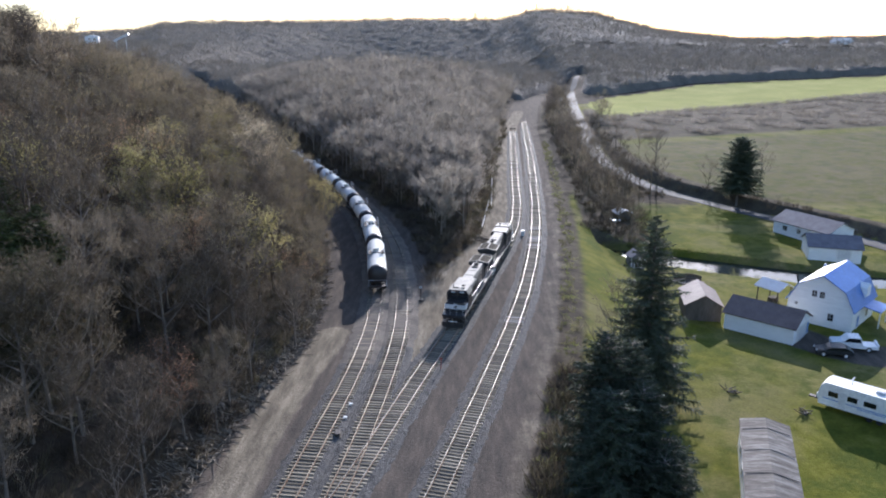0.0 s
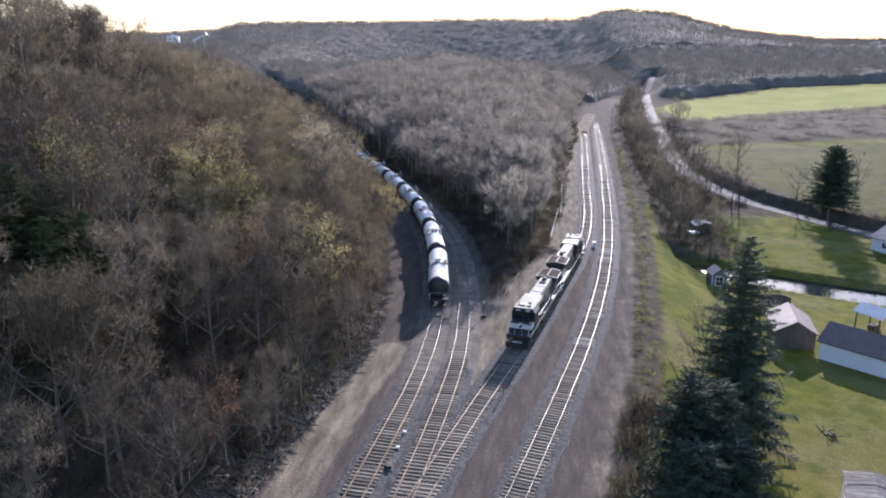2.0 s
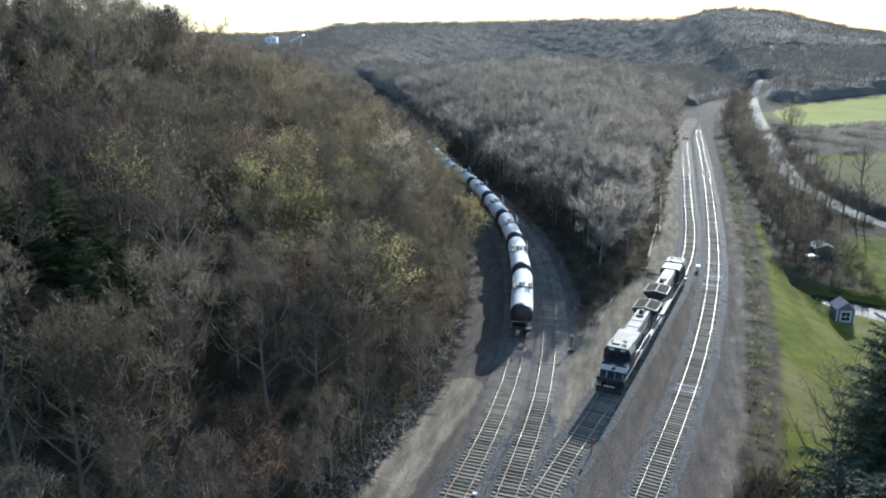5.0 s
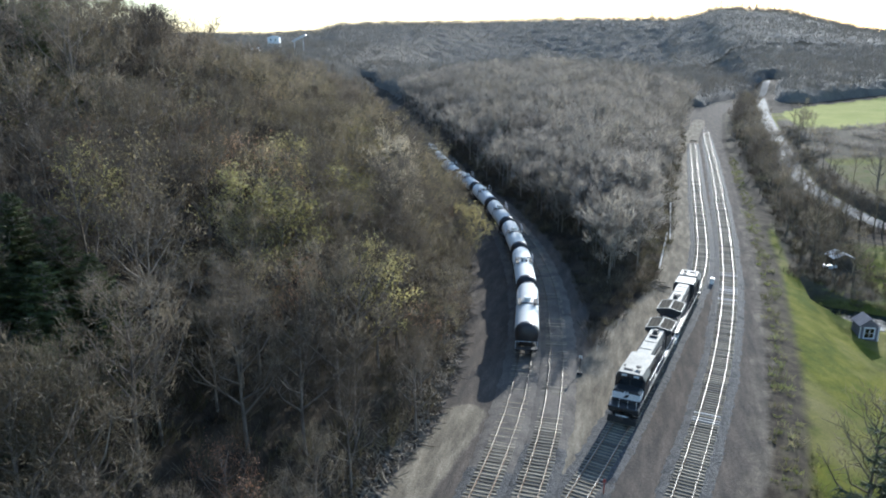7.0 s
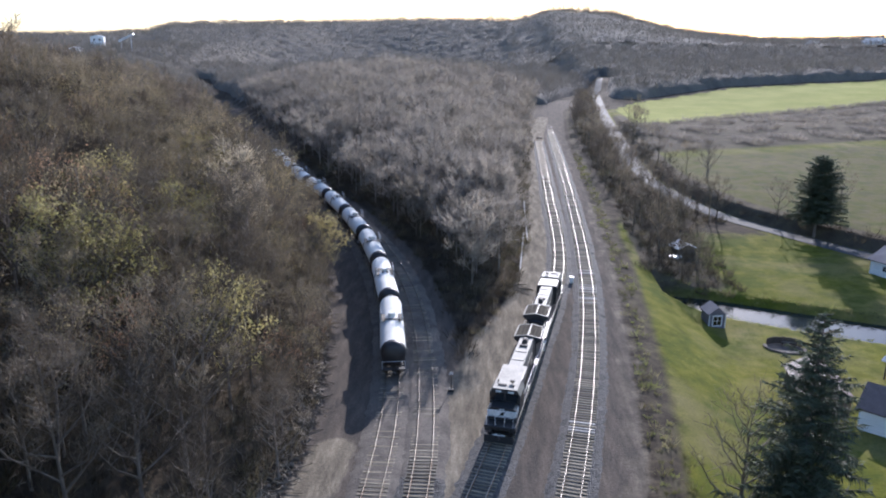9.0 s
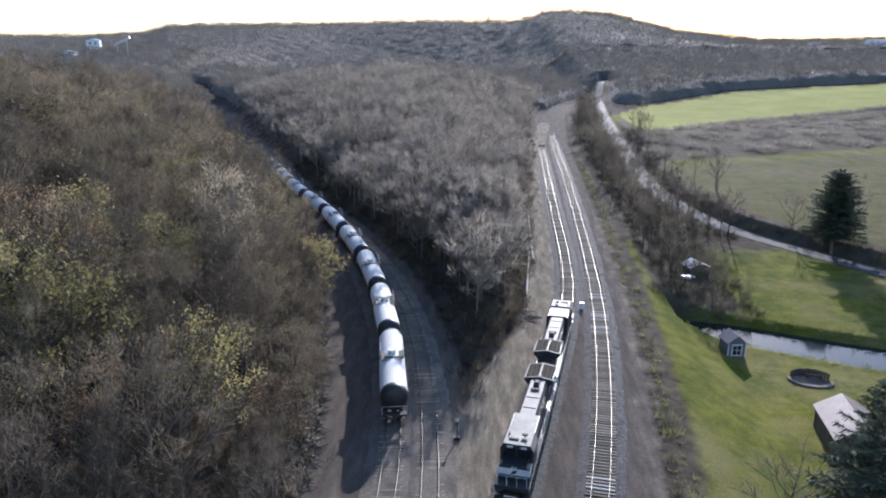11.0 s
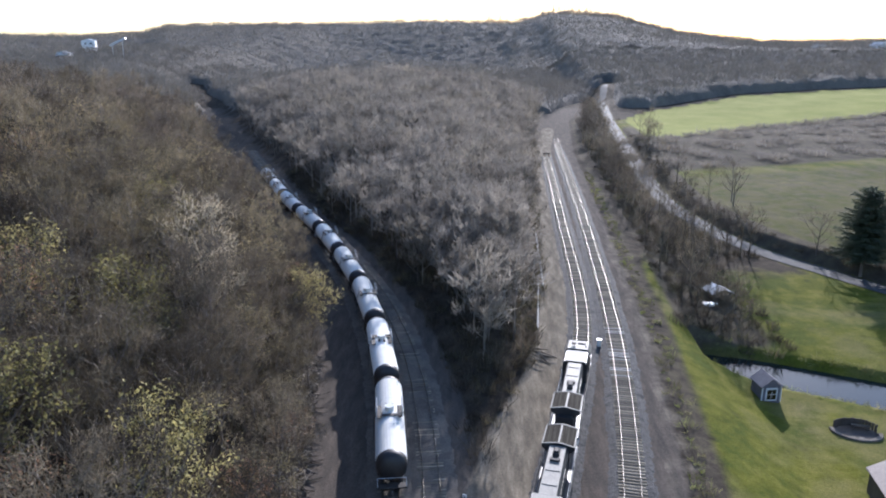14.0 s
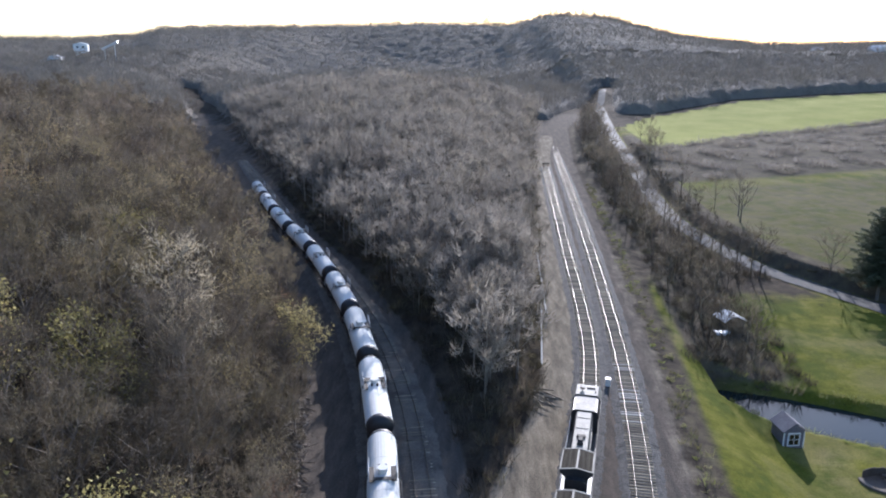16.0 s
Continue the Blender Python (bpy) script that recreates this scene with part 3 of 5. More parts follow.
water_pts = ribbon("pond", CREEK, 6.0, M["water"], WATER_Z, "still narrow creek reflecting the sky", "creek", 0.0, 0.0, follow=False)


# ---- railway tracks ----
def frame_line(line):
    t = np.gradient(line, axis=0)
    t /= np.linalg.norm(t, axis=1)[:, None]
    return t, np.column_stack([t[:, 1], -t[:, 0]])


def sweep(line, offset, section, z):
    """A section (across, up) drawn along a line at an offset to its right."""
    t, nrm = frame_line(line)
    k = len(section)
    cols = [np.column_stack([line + nrm * (offset + a), np.full(len(line), z + u)]) for a, u in section]
    g = np.stack(cols, 1).reshape(-1, 3)
    i = np.arange(len(line) * k).reshape(len(line), k)
    nxt = np.roll(i, -1, axis=1)
    f = np.stack([i[:-1], i[1:], nxt[1:], nxt[:-1]], -1).reshape(-1, 4)
    return g, f


RAIL_TOP = [(-0.034, 0.0), (-0.032, 0.035), (0.032, 0.035), (0.034, 0.0)]
RAIL_SIDE = [(-0.07, -0.15), (-0.07, -0.135), (-0.02, -0.11), (-0.02, -0.001), (0.02, -0.001), (0.02, -0.11), (0.07, -0.135), (0.07, -0.15)]
TIE_MESH = {}


def tie_mesh(length, tone):
    key = (round(length, 1), tone)
    if key not in TIE_MESH:
        TIE_MESH[key] = Shape().box((key[0], 0.23, 0.18), (0, 0, 0), 0.018).mesh("tie", M[tone])
    return TIE_MESH[key]


def railway(line, label, y_far, seed, span=None, pale=(), skip=None, steel="rail", foul=None):
    """A track: ballast bed, ties one by one where near, two rails."""
    track = tagged(new("railway_track"), label, "track", "railway tracks", "structure")
    rng = random.Random(seed)
    bed, half = line[line[:, 1] < y_far], 2.35
    t, nrm = frame_line(bed)
    jit = np.random.default_rng(seed)
    cols = []
    for u, z in ((-half, -0.06), (-1.55, 0.17), (-0.75, 0.19), (0.75, 0.19), (1.55, 0.17), (half, -0.06)):
        o = u + (jit.normal(0, 0.10, len(bed)) if abs(u) > 1.4 else 0)
        xy = bed + nrm * np.broadcast_to(o, len(bed))[:, None]
        cols.append(np.column_stack([xy, np.full(len(bed), z) + jit.normal(0, 0.012, len(bed))]))
    for name, bed_material, rows in (("ballast_bed", "ballast", bed[:, 1] <= (foul or 1e9)), ("fouled_bed", "ballast_dirty", bed[:, 1] > (foul or 1e9) - 0.6)):
        k = int(rows.sum())
        if k < 2:
            continue
        g_ = np.stack(cols, 1)[rows]
        if name == "fouled_bed":
            g_[:, :, 2] += 0.06 * ease(0, 6, g_[:, :, 1] - foul)
        i = np.arange(k * 6).reshape(k, 6)
        f = np.stack([i[:-1, :-1], i[:-1, 1:], i[1:, 1:], i[1:, :-1]], -1).reshape(-1, 4)
        part(name, raw_mesh(name, g_.reshape(-1, 3), f, M[bed_material]), None, track)
    for side in (-0.755, 0.755):
        rail = part("rail", raw_mesh("rail", *sweep(bed, side, RAIL_TOP, 0.36), M[steel]), None, track, "bright worn steel rail")
        part("rail_side", raw_mesh("rail_side", *sweep(bed, side, RAIL_SIDE, 0.36), M["rail_web"]), None, rail)
    d = np.concatenate([[0], np.cumsum(np.hypot(*np.diff(line, axis=0).T))])
    rest, made, s = Shape(), 0, 0.3
    while s < d[-1]:
        x, y = np.interp(s, d, line[:, 0]), np.interp(s, d, line[:, 1])
        dx, dy = np.interp(s + 0.3, d, line[:, 0]) - x, np.interp(s + 0.3, d, line[:, 1]) - y
        s += 0.52 + rng.uniform(-0.03, 0.03)
        if y < 40 or y > y_far or (skip and skip(y)):
            continue
        length, shift = 2.45, 0.0
        if span:
            length, shift = span(x, y)
        heading = math.degrees(math.atan2(dy, dx)) - 90 + rng.uniform(-1.6, 1.6)
        tone = "tie_new" if any(abs(y - p) < 0.33 for p in pale) else "tie"
        m = pose(x, y, 0.155 + rng.uniform(-0.012, 0.012), 0, 0, heading) @ pose(shift + rng.uniform(-0.07, 0.07), 0, 0)
        if made < 300:
            made += 1
            tie = part("tie", tie_mesh(length, tone), None, track)
            tie.matrix_basis = m
        else:
            rest.box((length, 0.23, 0.18), (0, 0, 0), 0.02, m)
    if rest.v:
        tagged(part("ties_beyond", rest, M["tie"], track), kind="stuff")
    return track


def turnout_span(x, y):
    if y < 62:
        reach = float(at_y(LINE_C, y)) - x
        return 2.45 + max(0, reach), max(0, reach) / 2
    return 2.45, 0.0


railway(LINE_A, "siding track with grey weathered ties, tank cars standing on it", 215, 11, steel="rail_dull", foul=71.0)
railway(LINE_B, "siding track with weathered ties and a turnout", 300, 12, span=turnout_span, steel="rail_dull", foul=76.0)
railway(LINE_C, "short spur track under the two engines, ending at a buffer stop", 300, 13, skip=lambda y: y < 62)
railway(LINE_D, "main track of bright rails on grey ballast curving away", 560, 14, pale=(84.1, 84.7, 85.6, 119.6, 121.0, 121.6, 124.2, 125.3, 126.0, 127.2, 133.0, 134.2))

frog = thing("switch_machine", (-10.2, 55.5, 0.0), "dark metal switch machine beside the turnout", "switch machine", 8)
part("case", Shape().box((0.5, 0.9, 0.32), (0, 0, 0.32), 0.05), M["loco_grime"], frog)
part("base_plate", Shape().box((0.7, 1.2, 0.16), (0, 0, 0.08), 0.02), M["wood_dark"], frog)
for bx, by in ((-9.9, 61.2), (-10.0, 58.5)):
    box_ = thing("relay_box", (bx, by, 0.0), "small white box beside the siding rail", "relay box", 6, "trackside boxes")
    part("case", Shape().box((0.3, 0.3, 0.3), (0, 0, 0.15), 0.04), M["white_paint"], box_)
    part("lid", Shape().box((0.34, 0.34, 0.05), (0, 0, 0.32), 0.02), M["white_paint"], box_)
mk = thing("marker_post", (-1.2, 69.9, 0.0), "thin rusty red marker post in the ballast", "post")
part("pole", Shape().tube((0, 0, -0.2), (0, 0, 1.3), 0.045), M["red_paint"], mk)
part("target", Shape().box((0.22, 0.04, 0.28), (0, 0, 1.35), 0.01), M["red_paint"], mk)
st = thing("switch_stand", (-6.9 + 1.9, 92.0, 0.0), "dark metal switch stand beside the siding", "switch stand")
part("pole", Shape().tube((0, 0, -0.1), (0, 0, 2.0), 0.05), M["loco_grime"], st)
part("base", Shape().box((0.6, 0.5, 0.3), (0, 0, 0.12), 0.03), M["loco_grime"], st)
part("target", Shape().box((0.35, 0.05, 0.35), (0, 0, 2.05), 0.02), M["white_paint"], st)
bf = thing("buffer_stop", (18.3, 292.5, 0.0), "dark timber and rail buffer stop at the spur's end", "buffer stop", -2)
part("cross_beam", Shape().box((2.6, 0.4, 0.45), (0, 0, 1.1), 0.03), M["wood_dark"], bf)
for sx in (-0.75, 0.75):
    part("brace", Shape().tube((sx, -2.0, 0.3), (sx, 0.1, 1.1), 0.09), M["rail_web"], bf)
    part("post", Shape().tube((sx, 0.1, -0.2), (sx, 0.1, 1.3), 0.1), M["rail_web"], bf)
sb = thing("signal_box", (11.75, 128.6, 0.0), "small white metal trackside cabinet", "cabinet", -10)
part("case", Shape().box((0.55, 0.5, 0.9), (0, 0, 0.45), 0.03), M["white_paint"], sb)
part("cap", Shape().box((0.65, 0.6, 0.08), (0, 0, 0.93), 0.02), M["white_paint"], sb)


# ---- rolling stock ----
def on_line(line, s_from_y, dist):
    """Place and heading on a line, dist metres beyond the point at that y."""
    d = np.concatenate([[0], np.cumsum(np.hypot(*np.diff(line, axis=0).T))])
    s = np.interp(s_from_y, line[:, 1], d) + dist
    p = np.array([np.interp(s, d, line[:, 0]), np.interp(s, d, line[:, 1])])
    q = np.array([np.interp(s + 2, d, line[:, 0]), np.interp(s + 2, d, line[:, 1])])
    r = np.array([np.interp(s - 2, d, line[:, 0]), np.interp(s - 2, d, line[:, 1])])
    h = math.degrees(math.atan2(q[1] - r[1], q[0] - r[0])) - 90
    return p[0], p[1], h


def wheelset_mesh():
    s = Shape()
    for sx in (-0.75, 0.75):
        s.tube((sx - 0.07, 0, 0), (sx + 0.07, 0, 0), 0.48, n=16)
        s.tube((sx - 0.09 * (1 if sx > 0 else -1), 0, 0), (sx - 0.06 * (1 if sx > 0 else -1), 0, 0), 0.52, n=16)
    s.tube((-0.8, 0, 0), (0.8, 0, 0), 0.09)
    return s.mesh("wheelset", M["loco_grime"])


WHEELSET = wheelset_mesh()
RAIL_Z = 0.395


def bogie(parent, y, axles, gap):
    b = part("bogie", Shape().box((0.22, gap * (axles - 1) + 1.5, 0.34), (-1.0, y, 0.62), 0.06).box((0.22, gap * (axles - 1) + 1.5, 0.34), (1.0, y, 0.62), 0.06)
             .box((2.0, 0.5, 0.3), (0, y, 0.72), 0.05), M["loco_grime"], parent)
    for k in range(axles):
        w = part("wheelset", WHEELSET, None, b)
        w.location = (0, y + (k - (axles - 1) / 2) * gap, 0.50)
        for sx in (-1.12, 1.12):
            part("axle_box", Shape().box((0.24, 0.4, 0.4), (sx, y + (k - (axles - 1) / 2) * gap, 0.5), 0.06), M["loco_grime"], b)
    return b


def tank_car():
    L, R, ZC = 16.6, 1.42, 2.66
    car = thing("tank_car", (0, 0, 0), "cream-white cylindrical tank car with black heads standing in a train", "tank car", group="tank car train")
    shell = Shape().lathe([(R, -L / 2 + 1.25), (R, -2.6), (R + 0.012, -2.58), (R + 0.012, -2.5), (R, -2.48), (R, 2.48), (R + 0.012, 2.5), (R + 0.012, 2.58), (R, 2.6), (R, L / 2 - 1.25)], 32, pose(0, 0, ZC))
    part("tank", shell, M["tank"], car, smooth=False)
    for sg in (-1, 1):
        prof = [(R + 0.004, L / 2 - 1.36), (R + 0.004, L / 2 - 1.2), (R * 0.985, L / 2 - 0.95), (R * 0.92, L / 2 - 0.68), (R * 0.78, L / 2 - 0.47), (R * 0.52, L / 2 - 0.32), (R * 0.2, L / 2 - 0.25), (0.02, L / 2 - 0.24)]
        prof = [(r, y) for r, y in prof]
        sh = Shape().lathe(prof if sg > 0 else prof, 32, pose(0, 0, ZC, 0, 0, 0 if sg > 0 else 180))
        part("tank_head", sh, M["tank_head"], car, "black dished tank head", smooth=True)
    dome = part("manway", Shape().tube((0, 0, ZC + R - 0.05), (0, 0, ZC + R + 0.42), 0.42, n=18).tube((0, 0, ZC + R + 0.42), (0, 0, ZC + R + 0.5), 0.47, n=18), M["tank"], car)
    part("valve", Shape().tube((0.3, 0.75, ZC + R - 0.1), (0.3, 0.75, ZC + R + 0.3), 0.11), M["loco_grime"], dome)
    part("valve", Shape().tube((-0.3, 0.8, ZC + R - 0.1), (-0.3, 0.8, ZC + R + 0.26), 0.13), M["loco_grime"], dome)
    plat = part("platform", Shape().box((0.5, 2.3, 0.05), (-1.0, 0, ZC + R - 0.18), 0.01).box((0.5, 2.3, 0.05), (1.0, 0, ZC + R - 0.18), 0.01).box((2.4, 0.45, 0.05), (0, -1.0, ZC + R + 0.03), 0.01), M["loco_grime"], car)
    for sx in (-1.22, 1.22):
        rl = Shape()
        for yy in (-1.15, 0, 1.15):
            rl.tube((sx, yy, ZC + R - 0.18), (sx, yy, ZC + R + 0.85), 0.03, n=6)
        for zz in (0.42, 0.85):
            rl.tube((sx, -1.15, ZC + R + zz), (sx, 1.15, ZC + R + zz), 0.03, n=6)
        part("handrail", rl, M["metal_pale"], plat)
        ld = Shape()
        for yy in (-0.2, 0.2):
            ld.tube((sx * 1.34, yy, 0.7), (sx * 1.28, yy, ZC + 0.4), 0.025, n=6).tube((sx * 1.28, yy, ZC + 0.4), (sx, yy, ZC + R - 0.15), 0.025, n=6)
        for k in range(9):
            ld.tube((sx * 1.33, -0.2, 0.9 + k * 0.28), (sx * 1.33, 0.2, 0.9 + k * 0.28), 0.018, n=5)
        part("ladder", ld, M["loco_grime"], car)
    part("sill", Shape().box((0.5, L - 0.2, 0.3), (0, 0, 0.98), 0.03), M["loco_grime"], car)
    for sg in (-1, 1):
        part("saddle", Shape().prism([(-1.25, 1.1), (1.25, 1.1), (1.35, 2.1), (0.9, 1.62), (0, 1.4), (-0.9, 1.62), (-1.35, 2.1)], sg * 5.9 - 0.3, sg * 5.9 + 0.3), M["loco_grime"], car)
        part("end_platform", Shape().box((2.7, 0.75, 0.1), (0, sg * (L / 2 - 0.25), 1.12), 0.02), M["loco_grime"], car)
        gr = Shape()
        for sx in (-1.25, 1.25):
            gr.tube((sx, sg * (L / 2 + 0.05), 1.1), (sx, sg * (L / 2 + 0.05), 2.1), 0.025, n=6)
        gr.tube((-1.25, sg * (L / 2 + 0.05), 2.1), (1.25, sg * (L / 2 + 0.05), 2.1), 0.025, n=6)
        part("end_rail", gr, M["metal_pale"], car)
        part("coupler", Shape().box((0.3, 0.75, 0.3), (0, sg * (L / 2 + 0.22), 0.88), 0.06), M["loco_grime"], car)
        bogie(car, sg * 5.9, 2, 1.75)
    return car


CAR_PITCH = 17.45
first_car = tank_car()
for k in range(9):
    x, y, h = on_line(LINE_A, 93.2, CAR_PITCH * (k + 0.5))
    m = pose(x, y, RAIL_Z, 0, 0, h + (180 if k % 3 == 1 else 0))
    if k == 0:
        first_car.matrix_basis = m
    else:
        copy_thing(first_car, m)


def locomotive(label):
    """Its front looks towards -y; couplers at -11.15 and 11.15."""
    lo = thing("locomotive", (0, 0, 0), label, "locomotive", group="coupled engines")
    bk, gm = M["loco_black"], M["loco_grime"]
    part("underframe", Shape().box((3.05, 21.0, 0.28), (0, 0, 1.72), 0.04).box((2.2, 20.4, 0.35), (0, 0, 1.45), 0.04), bk, lo)
    part("fuel_tank", Shape().prism([(-1.15, 0.62), (1.15, 0.62), (1.45, 0.85), (1.45, 1.45), (-1.45, 1.45), (-1.45, 0.85)], -2.7, 2.7), gm, lo)
    bogie(lo, -7.2, 3, 1.95)
    bogie(lo, 7.2, 3, 1.95)
    # short hood
    nose = part("nose", Shape().prism([(-1.4, 1.86), (1.4, 1.86), (1.4, 2.95), (1.1, 3.2), (-1.1, 3.2), (-1.4, 2.95)], -9.3, -7.9), bk, lo)
    part("nose_stripe", Shape().box((2.86, 1.42, 0.62), (0, -8.63, 2.62), 0.02), M["white_paint"], nose, "white stripe round the nose")
    part("nose_emblem", Shape().prism([(-0.28, 2.42), (0.1, 2.44), (0.34, 2.82), (-0.02, 2.78)], -9.38, -9.33), bk, nose)
    part("headlight", Shape().tube((-0.14, -9.38, 3.04), (-0.14, -9.26, 3.04), 0.1, n=12).tube((0.14, -9.38, 3.04), (0.14, -9.26, 3.04), 0.1, n=12), M["metal_pale"], nose)
    # cab
    cab = part("cab", Shape().prism([(-1.52, 1.86), (1.52, 1.86), (1.52, 3.95), (1.2, 4.52), (-1.2, 4.52), (-1.52, 3.95)], -7.9, -5.6), bk, lo)
    part("cab_roof", Shape().prism([(-1.56, 3.93), (-1.2, 4.53), (1.2, 4.53), (1.56, 3.93), (1.56, 4.02), (1.22, 4.61), (-1.22, 4.61), (-1.56, 4.02)][::-1], -8.05, -5.55), M["loco_roof"], cab, "black cab roof coloured pale for dust and sun glare")
    for sx in (-0.72, 0.72):
        part("windshield", Shape().box((1.3, 0.06, 0.86), (sx, -7.92, 3.68), 0.02), M["glass_dark"], cab)
    for sx in (-1, 1):
        part("side_window", Shape().box((0.05, 1.35, 0.62), (sx * 1.525, -6.75, 3.55), 0.02), M["glass_dark"], cab)
        part("number_board", Shape().box((0.55, 0.06, 0.2), (sx * 0.62, -8.06, 4.32), 0.02), M["white_paint"], cab)
        part("cab_step", Shape().box((0.5, 0.8, 0.5), (sx * 1.28, -9.8, 1.35), 0.03).box((0.5, 0.5, 0.06), (sx * 1.3, -9.8, 0.85), 0.01), bk, lo)
    part("horn", Shape().tube((0.5, -6.6, 4.6), (0.5, -6.6, 4.85), 0.05).box((0.5, 0.35, 0.14), (0.5, -6.6, 4.86), 0.04), M["loco_grime"], cab)
    for size_, at_ in (((0.9, 0.25, 0.1), (-0.4, -7.2, 4.66)), ((0.12, 0.4, 0.16), (0.75, -7.3, 4.68)), ((0.12, 0.4, 0.16), (-0.95, -6.4, 4.68))):
        part("antenna", Shape().box(size_, at_, 0.03), M["loco_grime"], cab)
    # electrical cabinet and long hood
    part("front_hood", Shape().prism([(-1.42, 1.86), (1.42, 1.86), (1.42, 4.1), (1.25, 4.42), (-1.25, 4.42), (-1.42, 4.1)], -5.55, -2.1), bk, lo)
    part("front_hood_roof", Shape().box((2.3, 3.3, 0.06), (0, -3.8, 4.455), 0.02), M["loco_roof"], lo, "black hood roof coloured pale for dust and sun glare")
    part("brake_grille", Shape().box((0.06, 2.3, 0.7), (1.435, -3.8, 3.72), 0.02).box((0.06, 2.3, 0.7), (-1.435, -3.8, 3.72), 0.02), M["grille"], lo)
    hood = part("long_hood", Shape().prism([(-0.95, 1.86), (0.95, 1.86), (0.95, 4.05), (0.75, 4.32), (-0.75, 4.32), (-0.95, 4.05)], -2.1, 5.9), bk, lo)
    part("hood_roof", Shape().box((1.5, 7.8, 0.05), (0, 1.9, 4.35), 0.02).box((1.3, 0.08, 0.09), (0, -0.6, 4.38), 0.02).box((1.3, 0.08, 0.09), (0, 1.6, 4.38), 0.02), M["loco_roof"], hood, "black hood roof coloured pale for dust and sun glare")
    for k in range(6):
        for sx in (-0.965, 0.965):
            part("hood_door", Shape().box((0.04, 1.05, 1.5), (sx, -1.3 + k * 1.2, 2.85), 0.02), bk, hood)
    part("exhaust_stack", Shape().box((0.62, 1.2, 0.42), (0, 4.4, 4.5), 0.08).box((0.45, 0.7, 0.2), (0, 4.4, 4.75), 0.05).box((0.9, 0.5, 0.22), (0, 3.3, 4.45), 0.06), M["loco_grime"], hood, "sooty exhaust stack")
    # radiator section with wings
    rad = part("radiator_body", Shape().prism([(-1.05, 1.86), (1.05, 1.86), (1.05, 3.6), (1.52, 4.0), (1.52, 4.3), (0, 4.58), (-1.52, 4.3), (-1.52, 4.0), (-1.05, 3.6)], 5.9, 9.5), bk, lo)
    for sx in (-1, 1):
        tilt = pose(sx * 0.76, 7.7, 4.475, 0, sx * 10.45, 0)
        part("radiator_grille", Shape().box((1.34, 3.2, 0.05), (0, 0, 0), 0.015, tilt), M["grille"], rad, "dark radiator grille")
    fr = Shape().box((0.16, 3.7, 0.09), (0, 7.7, 4.6), 0.02)
    for sx in (-1, 1):
        fr.box((0.12, 3.7, 0.12), (sx * 1.5, 7.7, 4.3), 0.02)
        for yy in (5.95, 9.45):
            fr.box((1.52, 0.18, 0.09), (0, 0, 0), 0.02, pose(sx * 0.76, yy, 4.475, 0, sx * 10.45, 0))
    part("radiator_frame", fr, M["loco_roof"], rad, "radiator frame coloured pale for dust and sun glare")
    part("rear_end", Shape().prism([(-0.9, 1.86), (0.9, 1.86), (0.9, 3.5), (0.6, 3.75), (-0.6, 3.75), (-0.9, 3.5)], 9.5, 10.1), bk, lo)
    # walkways, rails, couplers, plough
    for sx in (-1, 1):
        hr = Shape()
        for k in range(12):
            yy = -5.2 + k * 1.33
            hr.tube((sx * 1.48, yy, 1.86), (sx * 1.48, yy, 2.9), 0.02, n=5)
        hr.tube((sx * 1.48, -5.2, 2.9), (sx * 1.48, 9.45, 2.9), 0.022, n=5)
        part("handrail", hr, M["white_paint"] if sx > 0 else M["loco_grime"], lo)
        part("walkway_edge", Shape().box((0.05, 20.6, 0.14), (sx * 1.53, 0, 1.8), 0.01), M["loco_roof"], lo, "walkway edge in the pale dust and glare colour")
        part("air_tank", Shape().tube((sx * 1.2, -2.5, 1.62), (sx * 1.2, 2.5, 1.62), 0.14, n=10), gm, lo)
        part("rear_step", Shape().box((0.5, 0.7, 0.5), (sx * 1.28, 10.2, 1.35), 0.03), M["white_paint"], lo)
    for sg in (-1, 1):
        part("coupler", Shape().box((0.32, 0.95, 0.34), (0, sg * 10.7, 0.9), 0.06), gm, lo)
        er = Shape()
        for sx in (-1.3, -0.45, 0.45, 1.3):
            er.tube((sx, sg * 10.4, 1.86), (sx, sg * 10.4, 2.85), 0.022, n=5)
        er.tube((-1.3, sg * 10.4, 2.85), (1.3, sg * 10.4, 2.85), 0.022, n=5)
        part("end_rail", er, M["white_paint"], lo)
    part("plough", Shape().prism([(-1.45, 0.25), (1.45, 0.25), (1.45, 0.95), (-1.45, 0.95)], -10.75, -10.55), bk, lo)
    part("plough_stripe", Shape().box((1.2, 0.04, 0.12), (0, -10.78, 1.1), 0.01), M["white_paint"], lo)
    return lo


engine = locomotive("black diesel locomotive with white nose stripe, coupled to another")
x_, y_, h_ = on_line(LINE_C, 80.6, 10.5)
engine.matrix_basis = pose(x_, y_, RAIL_Z, 0, 0, h_) @ Matrix.Scale(0.945, 4)
x_, y_, h_ = on_line(LINE_C, 80.6, 31.7)
copy_thing(engine, pose(x_, y_, RAIL_Z, 0, 0, h_ + 180))


# ---- trees ----
def rot_to(v):
    """Two unit vectors square to v."""
    a = np.cross(v, [0.0, 0.0, 1.0])
    n_ = np.linalg.norm(a)
    a = np.array([1.0, 0, 0]) if n_ < 1e-4 else a / n_
    return a, np.cross(a, v)


def limb(verts, faces, a, b, r0, r1, n=5):
    v = b - a
    v = v / np.linalg.norm(v)
    p, q = rot_to(v)
    k = len(verts)
    for c, r in ((a, r0), (b, r1)):
        for i in range(n):
            w = 6.28319 * i / n
            verts.append(c + r * (math.cos(w) * p + math.sin(w) * q))
